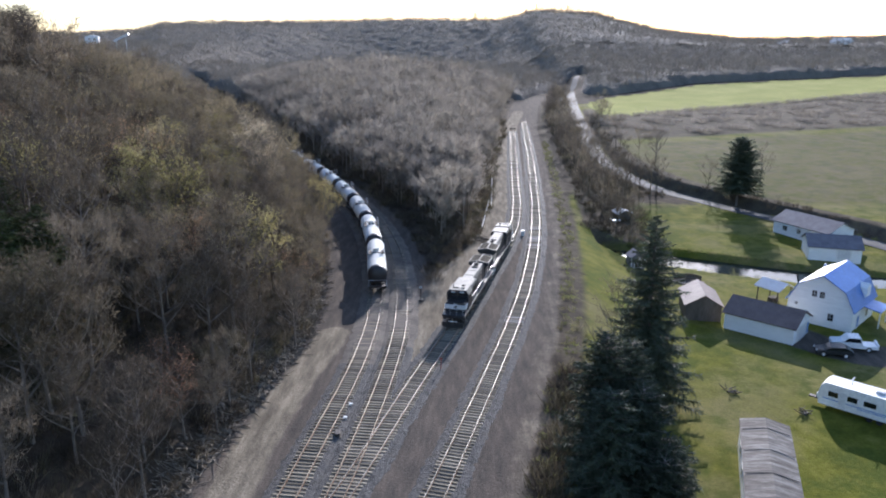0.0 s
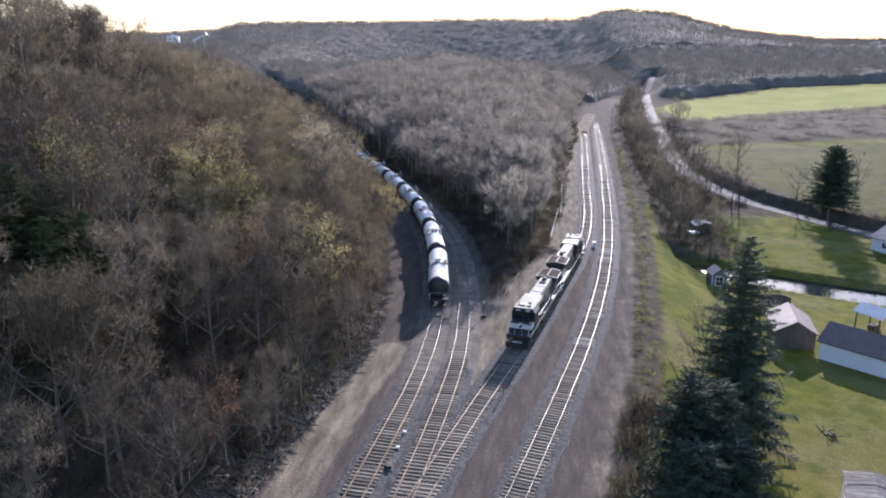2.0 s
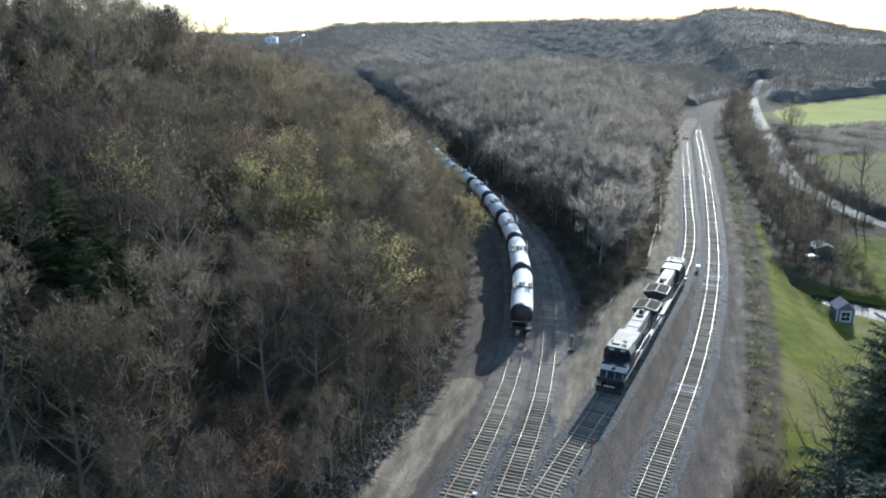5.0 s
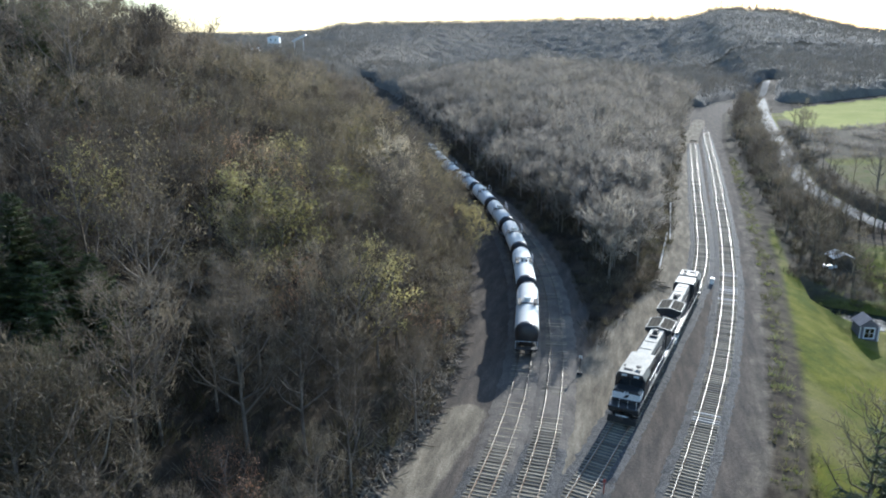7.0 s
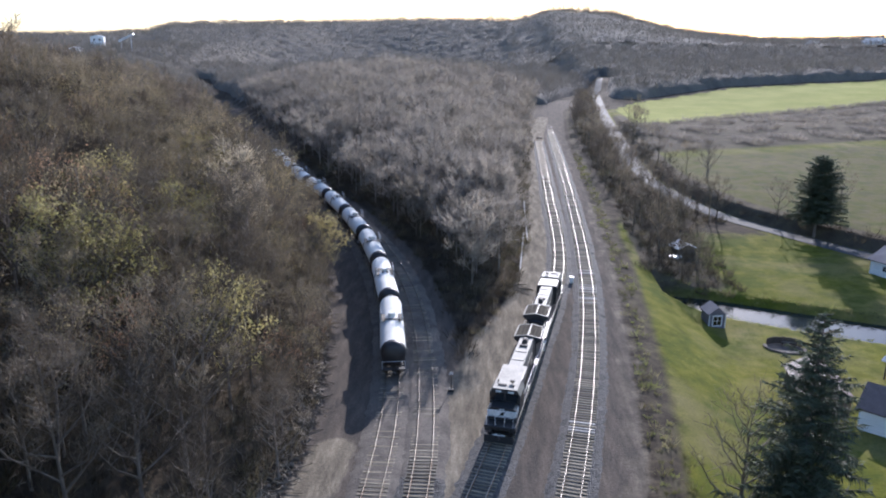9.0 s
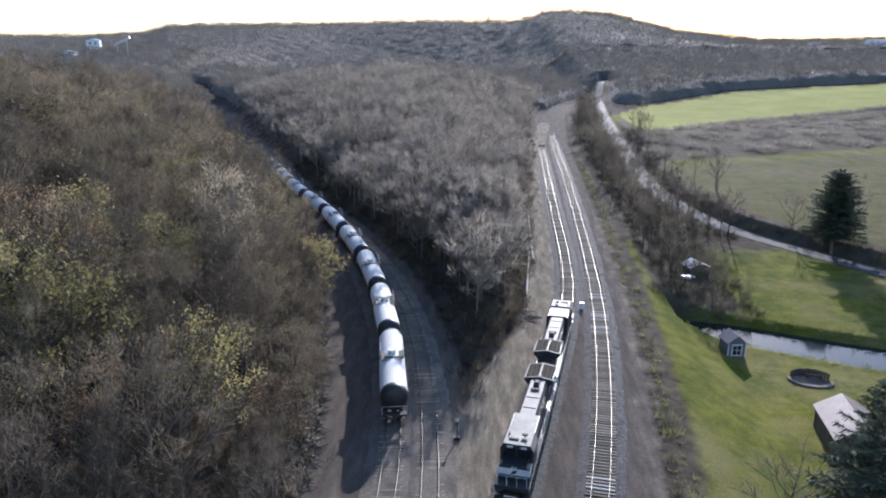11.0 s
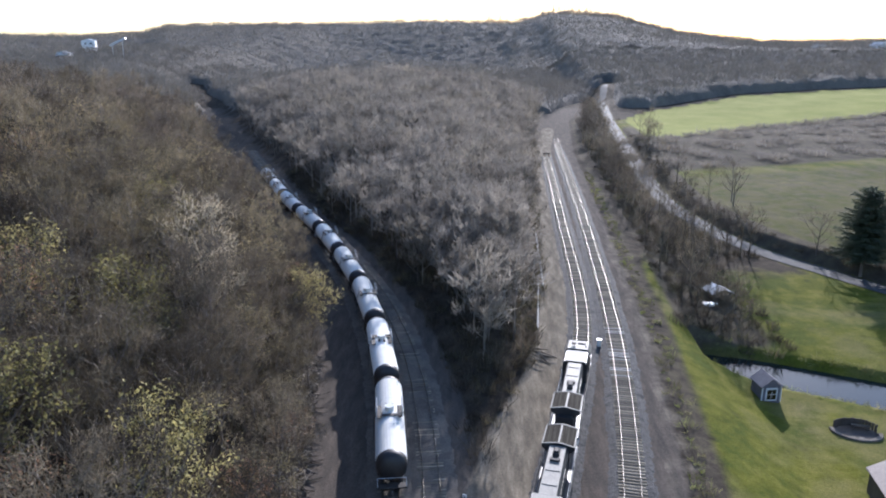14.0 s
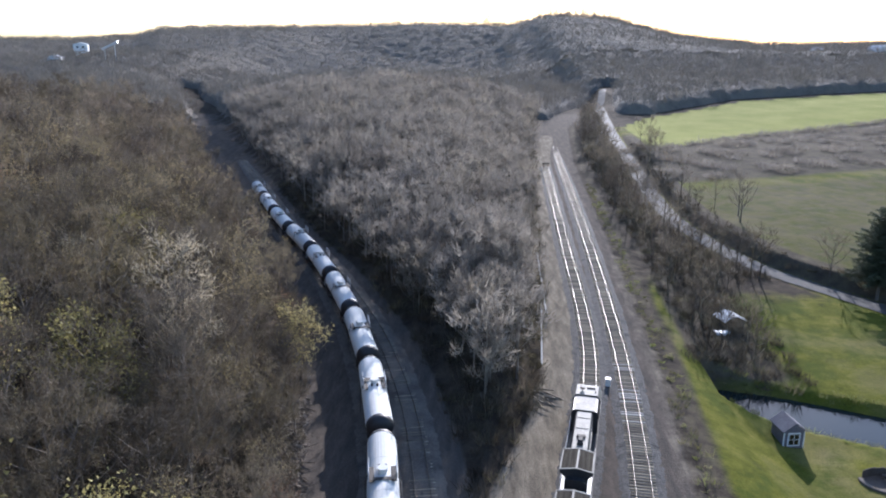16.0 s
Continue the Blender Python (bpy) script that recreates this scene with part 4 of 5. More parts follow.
    for i in range(n):
        faces.append((k + i, k + (i + 1) % n, k + n + (i + 1) % n, k + n + i))


def bare_tree_arrays(seed, height, spread, limbs, subs, sprays, per_spray, twig, width, low=0.3, flat=0.0):
    """Wood (quads) and twigs (thin triangles) of a leafless tree."""
    rng = np.random.default_rng(seed)
    wv, wf, tips = [], [], []
    bend = rng.normal(0, 0.03, 2) * height
    pts = [np.array([bend[0] * s * s, bend[1] * s * s, -0.6 + s * (height * 0.93 + 0.6)]) for s in np.linspace(0, 1, 6)]
    r0 = 0.012 * height + 0.05
    for i in range(5):
        limb(wv, wf, pts[i], pts[i + 1], r0 * (1 - i / 5.4), r0 * (1 - (i + 1) / 5.4), 6)
    for k in range(limbs):
        s = low + (0.97 - low) * (k + rng.uniform(0, 0.8)) / limbs
        i = min(4, int(s * 5))
        a = pts[i] + (pts[i + 1] - pts[i]) * (s * 5 - i)
        az = k * 2.4 + rng.uniform(-0.5, 0.5)
        reach = spread * (1.0 - 0.62 * max(0, s - 0.45) / 0.55) * rng.uniform(0.75, 1.1)
        rise = rng.uniform(0.45, 1.0) + 0.5 * s
        d = np.array([math.cos(az), math.sin(az), rise])
        b = a + d / np.linalg.norm(d[:2]) * reach * 0.62
        c = b + (b - a) * 0.55 + np.array([rng.normal(0, 0.25), rng.normal(0, 0.25), 0.35 * reach])
        rr = r0 * 0.42 * (1.1 - s)
        limb(wv, wf, a, b, rr + 0.03, rr * 0.6 + 0.02, 4)
        limb(wv, wf, b, c, rr * 0.6 + 0.02, 0.015, 4)
        tips += [(b, c)] * 2
        for j in range(subs):
            u = rng.uniform(0.3, 1.0)
            e = a + (b - a) * u if u < 0.62 else b + (c - b) * (u - 0.4)
            g = e + (rng.normal(0, 1, 3) * [1, 1, 0.5] + d * 0.4 + [0, 0, 0.7]) * reach * 0.27
            limb(wv, wf, e, g, 0.03, 0.012, 3)
            tips.append((e, g))
    tips = [tips[i] for i in rng.permutation(len(tips))]
    tv = []
    for k in range(sprays):
        a, b = tips[k % len(tips)]
        c = a + (b - a) * rng.uniform(0.5, 1.12) + rng.normal(0, 0.2, 3)
        out = b - a + np.array([0, 0, 0.5 * np.linalg.norm(b - a)])
        out /= np.linalg.norm(out) + 1e-6
        for _ in range(per_spray):
            d = out * 0.8 + rng.normal(0, 0.55, 3)
            d /= np.linalg.norm(d)
            w = np.cross(d, rng.normal(0, 1, 3))
            w /= np.linalg.norm(w) + 1e-6
            o = c + rng.normal(0, 0.30, 3)
            ln = twig * rng.uniform(0.6, 1.3)
            tv += [o - w * width, o + w * width, o + d * ln]
    tv = np.array(tv)
    return np.array(wv), np.array(wf), tv, np.arange(len(tv)).reshape(-1, 3)


def leaf_cloud(seed, tips_from, count, size, scatter):
    """Small leaves scattered round the twigs of a crown."""
    rng = np.random.default_rng(seed)
    c = tips_from[rng.integers(0, len(tips_from), count)] + rng.normal(0, scatter, (count, 3))
    a, b = rng.normal(0, 1, (count, 3)), rng.normal(0, 1, (count, 3))
    a /= np.linalg.norm(a, axis=1)[:, None]
    b /= np.linalg.norm(b, axis=1)[:, None]
    s = size * rng.uniform(0.6, 1.3, (count, 1))
    v = np.stack([c - a * s, c + a * s, c + b * s * 1.5], 1).reshape(-1, 3)
    return v, np.arange(len(v)).reshape(-1, 3)


def conifer_arrays(seed, height, radius, whorls, per, narrow=1.0, low=0.06):
    rng = np.random.default_rng(seed)
    wv, wf, tv = [], [], []
    limb(wv, wf, np.array([0, 0, -0.5]), np.array([0, 0, height]), 0.016 * height + 0.06, 0.02, 7)
    for k in range(whorls):
        s = low + (1 - low) * (k + 0.5) / whorls
        r = radius * (1 - s) ** narrow + 0.25
        for j in range(per):
            az = 6.283 * (j + rng.uniform(-0.3, 0.3)) / per + k * 0.7
            ln = r * rng.uniform(0.55, 1.18)
            z = height * s + rng.uniform(-0.35, 0.35)
            a = np.array([0, 0, z])
            d = np.array([math.cos(az), math.sin(az), -0.16 + 0.5 * s])
            b = a + d * ln
            limb(wv, wf, a, b, 0.05, 0.015, 3)
            m_ = max(6, int(ln * 13))
            for i in range(m_):
                u = (i + rng.uniform(0, 1)) / m_ * 0.9 + 0.12
                o = a + d * ln * u
                for sg in (-1, 1):
                    e = np.array([-math.sin(az) * sg, math.cos(az) * sg, 0]) * 0.8 + d * 0.5 + np.array([0, 0, rng.uniform(-0.95, 0.25)])
                    w = np.cross(e, rng.normal(0, 1, 3))
                    w /= np.linalg.norm(w)
                    le = (0.24 * r + 0.25) * (1.1 - 0.5 * u) * rng.uniform(0.5, 1.25)
                    e = e / np.linalg.norm(e) * le
                    tv += [o - w * 0.06, o + w * 0.06, o + e]
    tv = np.array(tv)
    return np.array(wv), np.array(wf), tv, np.arange(len(tv)).reshape(-1, 3)


def tree_prototype(name, arrays, bark, leaves, label, extra=None, category="tree", group="", scale=1.0):
    tr = thing(name, (0, 0, -60), label, category, group=group)
    part("trunk", raw_mesh("trunk", arrays[0], arrays[1], bark, True), None, tr)
    part("crown", raw_mesh("crown", arrays[2], arrays[3], leaves), None, tr)
    if extra:
        part("young_leaves", raw_mesh("young_leaves", extra[0], extra[1], extra[2]), None, tr)
    return tr


PROTO, used = [], set()
HILL = "trees of the hillside wood"
for k, (h, sp) in enumerate(((13.5, 4.3), (12, 3.8), (15, 4.6), (11, 3.6), (14, 4.0))):
    arr = bare_tree_arrays(100 + k, h, sp, 14, 5, 190, 15, 0.72, 0.024)
    PROTO.append(("bare", tree_prototype("bare_tree", arr, M["bark"], M["twig"], "leafless grey-brown tree on the wooded hillside", group=HILL)))
for k, (h, sp) in enumerate(((11.5, 4.0), (10, 3.6))):
    arr = bare_tree_arrays(200 + k, h, sp, 13, 5, 80, 9, 0.85, 0.03)
    lv = leaf_cloud(210 + k, arr[2], 3000, 0.115, 0.28)
    PROTO.append(("bud", tree_prototype("budding_tree", arr, M["bark"], M["twig"], "tree with fresh yellow-green spring leaves in the hillside wood", (lv[0], lv[1], M["bud"]), group=HILL)))
for k, (h, sp) in enumerate(((12.5, 4.2), (11, 3.8), (13.5, 4.4))):
    arr = bare_tree_arrays(250 + k, h, sp, 14, 5, 90, 11, 0.8, 0.026)
    lv = leaf_cloud(260 + k, arr[2], 1400, 0.095, 0.3)
    PROTO.append(("olive", tree_prototype("budding_tree", arr, M["bark"], M["twig"], "tree with sparse olive-brown spring buds in the hillside wood", (lv[0], lv[1], M["bud_dull"]), group=HILL)))
arr = bare_tree_arrays(220, 9.5, 3.4, 12, 5, 80, 9, 0.8, 0.03)
lv = leaf_cloud(221, arr[2], 1500, 0.08, 0.22)
PROTO.append(("red", tree_prototype("budding_tree", arr, M["bark"], M["twig"], "small tree with reddish spring buds in the hillside wood", (lv[0], lv[1], M["bud_red"]), group=HILL)))
arr = bare_tree_arrays(230, 13, 3.9, 14, 6, 100, 10, 0.8, 0.028)
PROTO.append(("pale", tree_prototype("bare_tree", arr, M["bark_pale"], M["twig_pale"], "leafless pale-barked tree standing out in the wood", group=HILL)))
arr = conifer_arrays(240, 14, 4.4, 22, 12, 0.7, 0.12)
PROTO.append(("pine", tree_prototype("pine_tree", arr, M["bark"], M["needle_lit"], "dark green pine among the bare hillside trees", group=HILL)))


def put_tree(kind, x, y, rng, scale=1.0, sink=0.1):
    choices = [p for k, p in PROTO if k == kind]
    tr = choices[rng.randrange(len(choices))]
    m = pose(x, y, land_at(x, y) - sink, rng.uniform(-3, 3), rng.uniform(-3, 3), rng.uniform(0, 360)) @ Matrix.Scale(scale, 4)
    if tr.name not in used:
        used.add(tr.name)
        tr.matrix_basis = m
        return tr
    c = tr.copy()
    scene.collection.objects.link(c)
    c.matrix_basis = m
    for o in tr.children:
        o2 = o.copy()
        scene.collection.objects.link(o2)
        o2.parent = c
    return c


rng = random.Random(5)
near_trees, special = [], [("bare", -62, 86, 1.3), ("bare", -66, 92, 1.35), ("bare", -69, 99, 1.25), ("bare", -63, 101, 1.3), ("bare", -66, 108, 1.3), ("bare", -71, 112, 1.3), ("bare", -73, 84, 1.3), ("bare", -76, 94, 1.35), ("pine", -35.8, 57.0, 0.82), ("pine", -37.8, 53.6, 0.78), ("pine", -39.4, 57.4, 0.85), ("pine", -41.0, 53.0, 0.8), ("pine", -42.8, 57.0, 0.85), ("pine", -36.2, 50.4, 0.7), ("pine", -45.0, 53.5, 0.9), ("bud", -32.2, 75.4, 1.08), ("bud", -36.4, 77.0, 1.08), ("pine", -79, 101, 1.05), ("pine", -81.5, 97, 1.0), ("pine", -76.5, 104.5, 0.9), ("bud", -41.0, 119.6, 1.15), ("pale", -32.8, 108.4, 1.25), ("pale", -30.2, 105.6, 1.05), ("olive", -45.8, 70.5, 1.0), ("bud", -39.0, 92.5, 1.05), ("bud", -25.7, 126.2, 0.95), ("pine", -70, 90, 1.0), ("olive", -27, 105, 0.9), ("bud", -44, 66, 1.0), ("pine", -66, 66, 1.1), ("red", -25.5, 54, 0.7), ("olive", -37, 112, 1.0)]
for kind_, x, y, s in special:
    put_tree(kind_, x, y, rng, s)
    near_trees.append((x, y))
y = 38.0
while y < 158:
    d = 2.2
    while d < 34:
        yy = y + rng.uniform(-1.7, 1.7)
        dd = d + rng.uniform(-1.5, 1.5)
        x = float(np.interp(yy, TOE_Y, TOE_X)) - dd
        if all((x - a) ** 2 + (yy - b) ** 2 > 5.5 for a, b in near_trees):
            near_trees.append((x, yy))
            r = rng.random()
            kind_ = "bare" if r < 0.52 or yy < 62 and r < 0.9 else "olive" if r < 0.80 else "bud" if r < 0.83 else "red" if r < 0.97 or yy < 75 else "pale"
            if dd < 4 and kind_ in ("bud", "pale"):
                kind_ = "red"
            put_tree(kind_, x, yy, rng, rng.uniform(0.55, 0.8) if dd < 4 else rng.uniform(0.72, 1.1))
        d += 4.5
    y += 4.5


def forest(name, spots, templates, material, seed, label, category="woodland"):
    """Many trees joined into one mesh."""
    g = np.random.default_rng(seed)
    vs, fs, tone, base = [], [], [], 0
    pick = g.integers(0, len(templates), len(spots))
    spots = np.asarray(spots)
    for k, (v, f) in enumerate(templates):
        s = spots[pick == k]
        if not len(s):
            continue
        a = g.uniform(0, 6.283, len(s))
        sc = g.uniform(0.75, 1.2, len(s))
        ca, sa = np.cos(a)[:, None], np.sin(a)[:, None]
        X = (v[None, :, 0] * ca - v[None, :, 1] * sa) * sc[:, None] + s[:, 0:1]
        Y = (v[None, :, 0] * sa + v[None, :, 1] * ca) * sc[:, None] + s[:, 1:2]
        Z = v[None, :, 2] * sc[:, None] + s[:, 2:3]
        vs.append(np.stack([X, Y, Z], -1).reshape(-1, 3))
        fs.append((f[None] + (np.arange(len(s)) * len(v))[:, None, None]).reshape(-1, 3) + base)
        tone.append(np.repeat(g.uniform(0, 1, len(s)), len(v)))
        base += len(v) * len(s)
    me = raw_mesh(name, np.vstack(vs), np.vstack(fs), material)
    me.attributes.new("tone", "FLOAT", "POINT").data.foreach_set("value", np.ascontiguousarray(np.concatenate(tone), np.float32))
    return tagged(new(name, me), label, category, kind="stuff")


def mid_template(seed, height, spread, sprays, per, twig, width, leafy=0):
    w, q, t, tf = bare_tree_arrays(seed, height, spread, 7, 2, sprays, per, twig, width)
    wt = np.vstack([q[:, [0, 1, 2]], q[:, [0, 2, 3]]])
    return np.vstack([w, t]), np.vstack([wt, tf + len(w)])


def scatter(x0, x1, y0, y1, step, keep, seed, jitter=0.45):
    g = np.random.default_rng(seed)
    a, b = np.meshgrid(np.arange(x0, x1, step), np.arange(y0, y1, step))
    a, b = a.ravel() + g.uniform(-jitter, jitter, a.size) * step, b.ravel() + g.uniform(-jitter, jitter, a.size) * step
    ok = keep(a, b)
    a, b = a[ok], b[ok]
    return np.column_stack([a, b, land(a, b) - 0.1])


MID = [mid_template(300 + k, h, sp, 46, 7, 1.35, 0.055) for k, (h, sp) in enumerate(((12, 3.9), (10.5, 3.5), (13.5, 4.2), (9, 3.4)))]
left_rest = scatter(-150, -20, 30, 330, 5.2, lambda x, y: (hill_left(x, y) > 2) & ((hill_left(x, y) > 34) | (y > 158)) & (hill_left(x, y) < 80), 31)
forest("hillside_wood", left_rest, MID, M["twig_wood"], 41, "leafless grey-brown woodland covering the hillside")
mid_wood = scatter(-160, 60, 96, 430, 5.0, lambda x, y: (hill_mid(x, y) > np.interp(y, (100, 125, 150, 200), (8, 4, 3, 1.5))), 32)
LOWER = [mid_template(320 + k, h, sp, 46, 7, 1.35, 0.055) for k, (h, sp) in enumerate(((9.4, 3.7), (8.4, 3.4), (10.4, 4.0), (7.4, 3.3)))]
forest("middle_wood", mid_wood, LOWER, M["twig_far"], 42, "leafless grey woodland on the tongue between the tracks")
TALL = [mid_template(340 + k, h, 4.4, 70, 8, 1.3, 0.055) for k, h in enumerate((7.8, 8.8, 7.0))]
apex = scatter(-40, 12, 120, 168, 4.6, lambda x, y: (hill_mid(x, y) > 2.4) & (hill_mid(x, y) < 16), 38)
forest("wood_edge", apex, TALL, M["twig_far"], 48, "dense tall leafless trees at the near end of the middle wood")
road_x_at = road_x
strip = scatter(20, 70, 150, 470, 5.0, lambda x, y: (x > np.interp(y, GRAVEL_Y, GRAVEL_X) + np.interp(y, (150, 200, 300), (9, 5, 4))) & (x < road_x_at(y) - 4.5) & ((y > 176) | (x < 34)), 33)
THIN = [mid_template(320 + k, h, 2.6, 40, 6, 1.1, 0.03) for k, h in enumerate((8, 10, 6.5, 9))]
forest("trackside_wood", strip, THIN, M["twig_wood"], 43, "thin leafless trees between the track and the road")
clump = scatter(25, 43, 143, 180, 6.2, lambda x, y: (x > np.interp(y, GRAVEL_Y, GRAVEL_X) + 7) & (near(ROAD, x, y) > 9) & (np.hypot(x - 36, y - 157) > 4.5), 37)
forest("creekside_trees", clump, THIN, M["twig_wood"], 47, "leafless grey trees above the creek bank")
beyond = scatter(50, 110, 200, 330, 7.0, lambda x, y: (np.abs(x - road_x_at(y) - 7) < 3.0) & (y > 225), 34)
forest("roadside_trees", beyond, THIN, M["twig_wood"], 44, "thin leafless trees along the road")


def far_template(seed, height, spread, twigs, width):
    """A distant leafless tree: fine upright sprays over a rounded crown."""
    g = np.random.default_rng(seed)
    v = []
    for _ in range(twigs):
        a, q = g.uniform(0, 6.283), spread * math.sqrt(g.uniform(0, 1))
        top = height * (0.62 + 0.38 * math.sqrt(max(0.0, 1 - (q / spread) ** 2)))
        c = np.array([q * math.cos(a), q * math.sin(a), top - g.uniform(1.2, 4.5)])
        d = np.array([c[0] * 0.22, c[1] * 0.22, g.uniform(1.2, 2.4)]) + g.normal(0, 0.4, 3)
        w = np.cross(d, g.normal(0, 1, 3))
        w *= width / np.linalg.norm(w)
        v += [c - w, c + w, c + d]
    return np.array(v), np.arange(twigs * 3).reshape(-1, 3)


FAR = [far_template(400 + k, h, r, 42, 0.15) for k, (h, r) in enumerate(((12, 4.0), (10, 3.6), (13.5, 4.2), (11, 4.4)))]
WIDE = [far_template(410 + k, h, r, 24, 0.26) for k, (h, r) in enumerate(((13, 5.4), (11, 5.0), (14.5, 5.6)))]


def far_keep(x, y):
    near_ok = (y > 430) | ((hill_left(x, y) > 70) & (y > 60)) | ((x < -60) & (y > 330) & (hill_left(x, y) > 3))
    clear = (near(LINE_B, x, y) > 9) & (near(LINE_D, x, y) > 8) & (near(ROAD, x, y) > 9)
    field = (x > 52) & (y < np.interp(x, (60, 78, 145, 265, 420, 900), (395, 420, 490, 553, 640, 700)) + 4)
    return near_ok & clear & ~field & (np.abs(x) < 0.72 * y + 160)


def canopy_bumps(x, y, cell):
    """Rounded crowns, one to a cell, 0 between them to 1 on top."""
    best = np.zeros(x.shape)
    for i in (-1, 0, 1):
        for j in (-1, 0, 1):
            a, b = np.floor(x / cell) + i, np.floor(y / cell) + j
            h1, h2, h3 = (np.modf(np.abs(np.sin(a * p + b * q) * 43758.5))[0] for p, q in ((12.99, 78.23), (39.35, 11.14), (73.16, 52.24)))
            d2 = ((x - (a + 0.2 + 0.6 * h1) * cell) ** 2 + (y - (b + 0.2 + 0.6 * h2) * cell) ** 2) / (0.75 * cell) ** 2
            best = np.maximum(best, (0.55 + 0.45 * h3) * np.sqrt(np.clip(1 - d2, 0, 1)))
    return best


def canopy(name, x0, x1, y0, y1, step, cell, height, label):
    """The closed mass of branches of a far wood, crown beside crown."""
    a, b = np.meshgrid(np.arange(x0, x1, step), np.arange(y0, y1, step))
    ok = far_keep(a, b)
    edge_ = ok.astype(float)
    for _ in range(3):
        pad = np.pad(edge_, 1, mode="edge")
        edge_ = (pad[:-2, 1:-1] + pad[2:, 1:-1] + pad[1:-1, :-2] + pad[1:-1, 2:] + edge_) / 5
    z = land(a, b) + np.where(ok, height * (0.22 + 0.5 * canopy_bumps(a, b, cell)) * edge_, -1.0)
    i = np.arange(a.size).reshape(a.shape)
    f = np.stack([i[:-1, :-1], i[:-1, 1:], i[1:, 1:], i[1:, :-1]], -1).reshape(-1, 4)
    f = f[ok.ravel()[f].any(axis=1)]
    used_, f = np.unique(f, return_inverse=True)
    g_ = np.column_stack([a.ravel(), b.ravel(), z.ravel()])[used_]
    return tagged(new(name, raw_mesh(name, g_, f.reshape(-1, 4), M["canopy"], True)), label, "woodland", kind="stuff")


M["canopy"] = mat("branch_mass", (0.10, 0.092, 0.08), (0.16, 0.142, 0.118), 0.95, scale=0.05, fine=0.8, bumpy=0.9, dist=0.8, c3=(0.19, 0.165, 0.125), contrast=0.2)
canopy("far_canopy", -560, 560, 60, 780, 3.6, 8.5, 10.5, "closed mass of leafless crowns on the valley sides")
canopy("ridge_canopy", -1150, 1150, 772, 1400, 5.5, 12.0, 12.0, "closed mass of leafless crowns along the ridges")
far_near = scatter(-560, 560, 60, 760, 6.5, far_keep, 35)
forest("far_woodland", far_near, FAR, M["twig_ridge"], 45, "distant leafless woodland on the valley sides")
ridge_trees = scatter(-1150, 1150, 760, 1400, 9.5, far_keep, 36)
forest("ridge_woodland", ridge_trees, WIDE, M["twig_ridge"], 46, "distant leafless woodland along the ridges")
CROWN = [mid_template(420 + k, h, 3.6, 26, 5, 2.2, 0.09) for k, h in enumerate((26, 30, 23))]
skyline = scatter(-160, 250, 1285, 1330, 8.0, lambda x, y: ((x > 90) & (x < 215)) | (np.sin(x * 0.09) + np.sin(x * 0.031 + 1) > 0.9), 39)
forest("skyline_trees", skyline, CROWN, M["twig_ridge"], 49, "row of tall leafless trees along the far skyline")


# ---- buildings and yards ----
def gable_building(name, at, turn, size, wall_h, ridge_h, wall, roof, label, category, over=0.35, openings=(), profile=None):
    """A building with its ridge along its own y axis. openings: (side, along, up, width, height, kind)."""
    w, ln = size
    b = thing(name, at, label, category, turn)
    if profile is None:
        profile = [(w / 2, wall_h), (0, ridge_h), (-w / 2, wall_h)]
    part("wall", Shape().prism([(-w / 2, -0.5), (w / 2, -0.5)] + profile, -ln / 2, ln / 2), wall, b)
    outer = [(profile[0][0] + over, profile[0][1] - over * 0.5)] + [(x, z + 0.02) for x, z in profile[1:-1]] + [(profile[-1][0] - over, profile[-1][1] - over * 0.5)]
    for k in range(len(outer) - 1):
        (x0, z0), (x1, z1) = outer[k], outer[k + 1]
        if k == 0 and len(outer) > 3:
            x0, z0 = profile[0][0] + over * 0.6, profile[0][1] - 0.25
        if k == len(outer) - 2 and len(outer) > 3:
            x1, z1 = profile[-1][0] - over * 0.6, profile[-1][1] - 0.25
        part("roof", Shape().prism([(x0, z0 + 0.03), (x0, z0 + 0.17), (x1, z1 + 0.17), (x1, z1 + 0.03)][::-1] if x0 < x1 else [(x0, z0 + 0.03), (x0, z0 + 0.17), (x1, z1 + 0.17), (x1, z1 + 0.03)], -ln / 2 - over, ln / 2 + over), roof, b)
    for side, along, up, ow, oh, kind in openings:
        if side in "fb":
            yy = (-ln / 2 - 0.03) if side == "f" else ln / 2 + 0.03
            size_, at_, pane = (ow, 0.1, oh), (along, yy, up), (ow * 0.8, 0.12, oh * 0.8)
            mullion = ((0.05, 0.14, oh * 0.8), (ow * 0.8, 0.14, 0.05))
        else:
            xx = (-w / 2 - 0.03) if side == "l" else w / 2 + 0.03
            size_, at_, pane = (0.1, ow, oh), (xx, along, up), (0.12, ow * 0.8, oh * 0.8)
            mullion = ((0.14, 0.05, oh * 0.8), (0.14, ow * 0.8, 0.05))
        fr_ = part(kind, Shape().box(size_, at_, 0.02), M["white_paint"], b)
        if kind == "window":
            part("pane", Shape().box(pane, at_, 0.01), M["glass_dark"], fr_)
            part("glazing_bar", Shape().box(mullion[0], at_, 0.01).box(mullion[1], at_, 0.01), M["white_paint"], fr_)
        elif kind == "garage_door":
            part("door_panel", Shape().box(pane, at_, 0.01), M["metal_pale"], fr_)
        else:
            part("door_leaf", Shape().box(pane, at_, 0.01), M["blue_trim"], fr_)
    return b


def lz(x, y, dz=0.0):
    return (x, y, land_at(x, y) + dz)


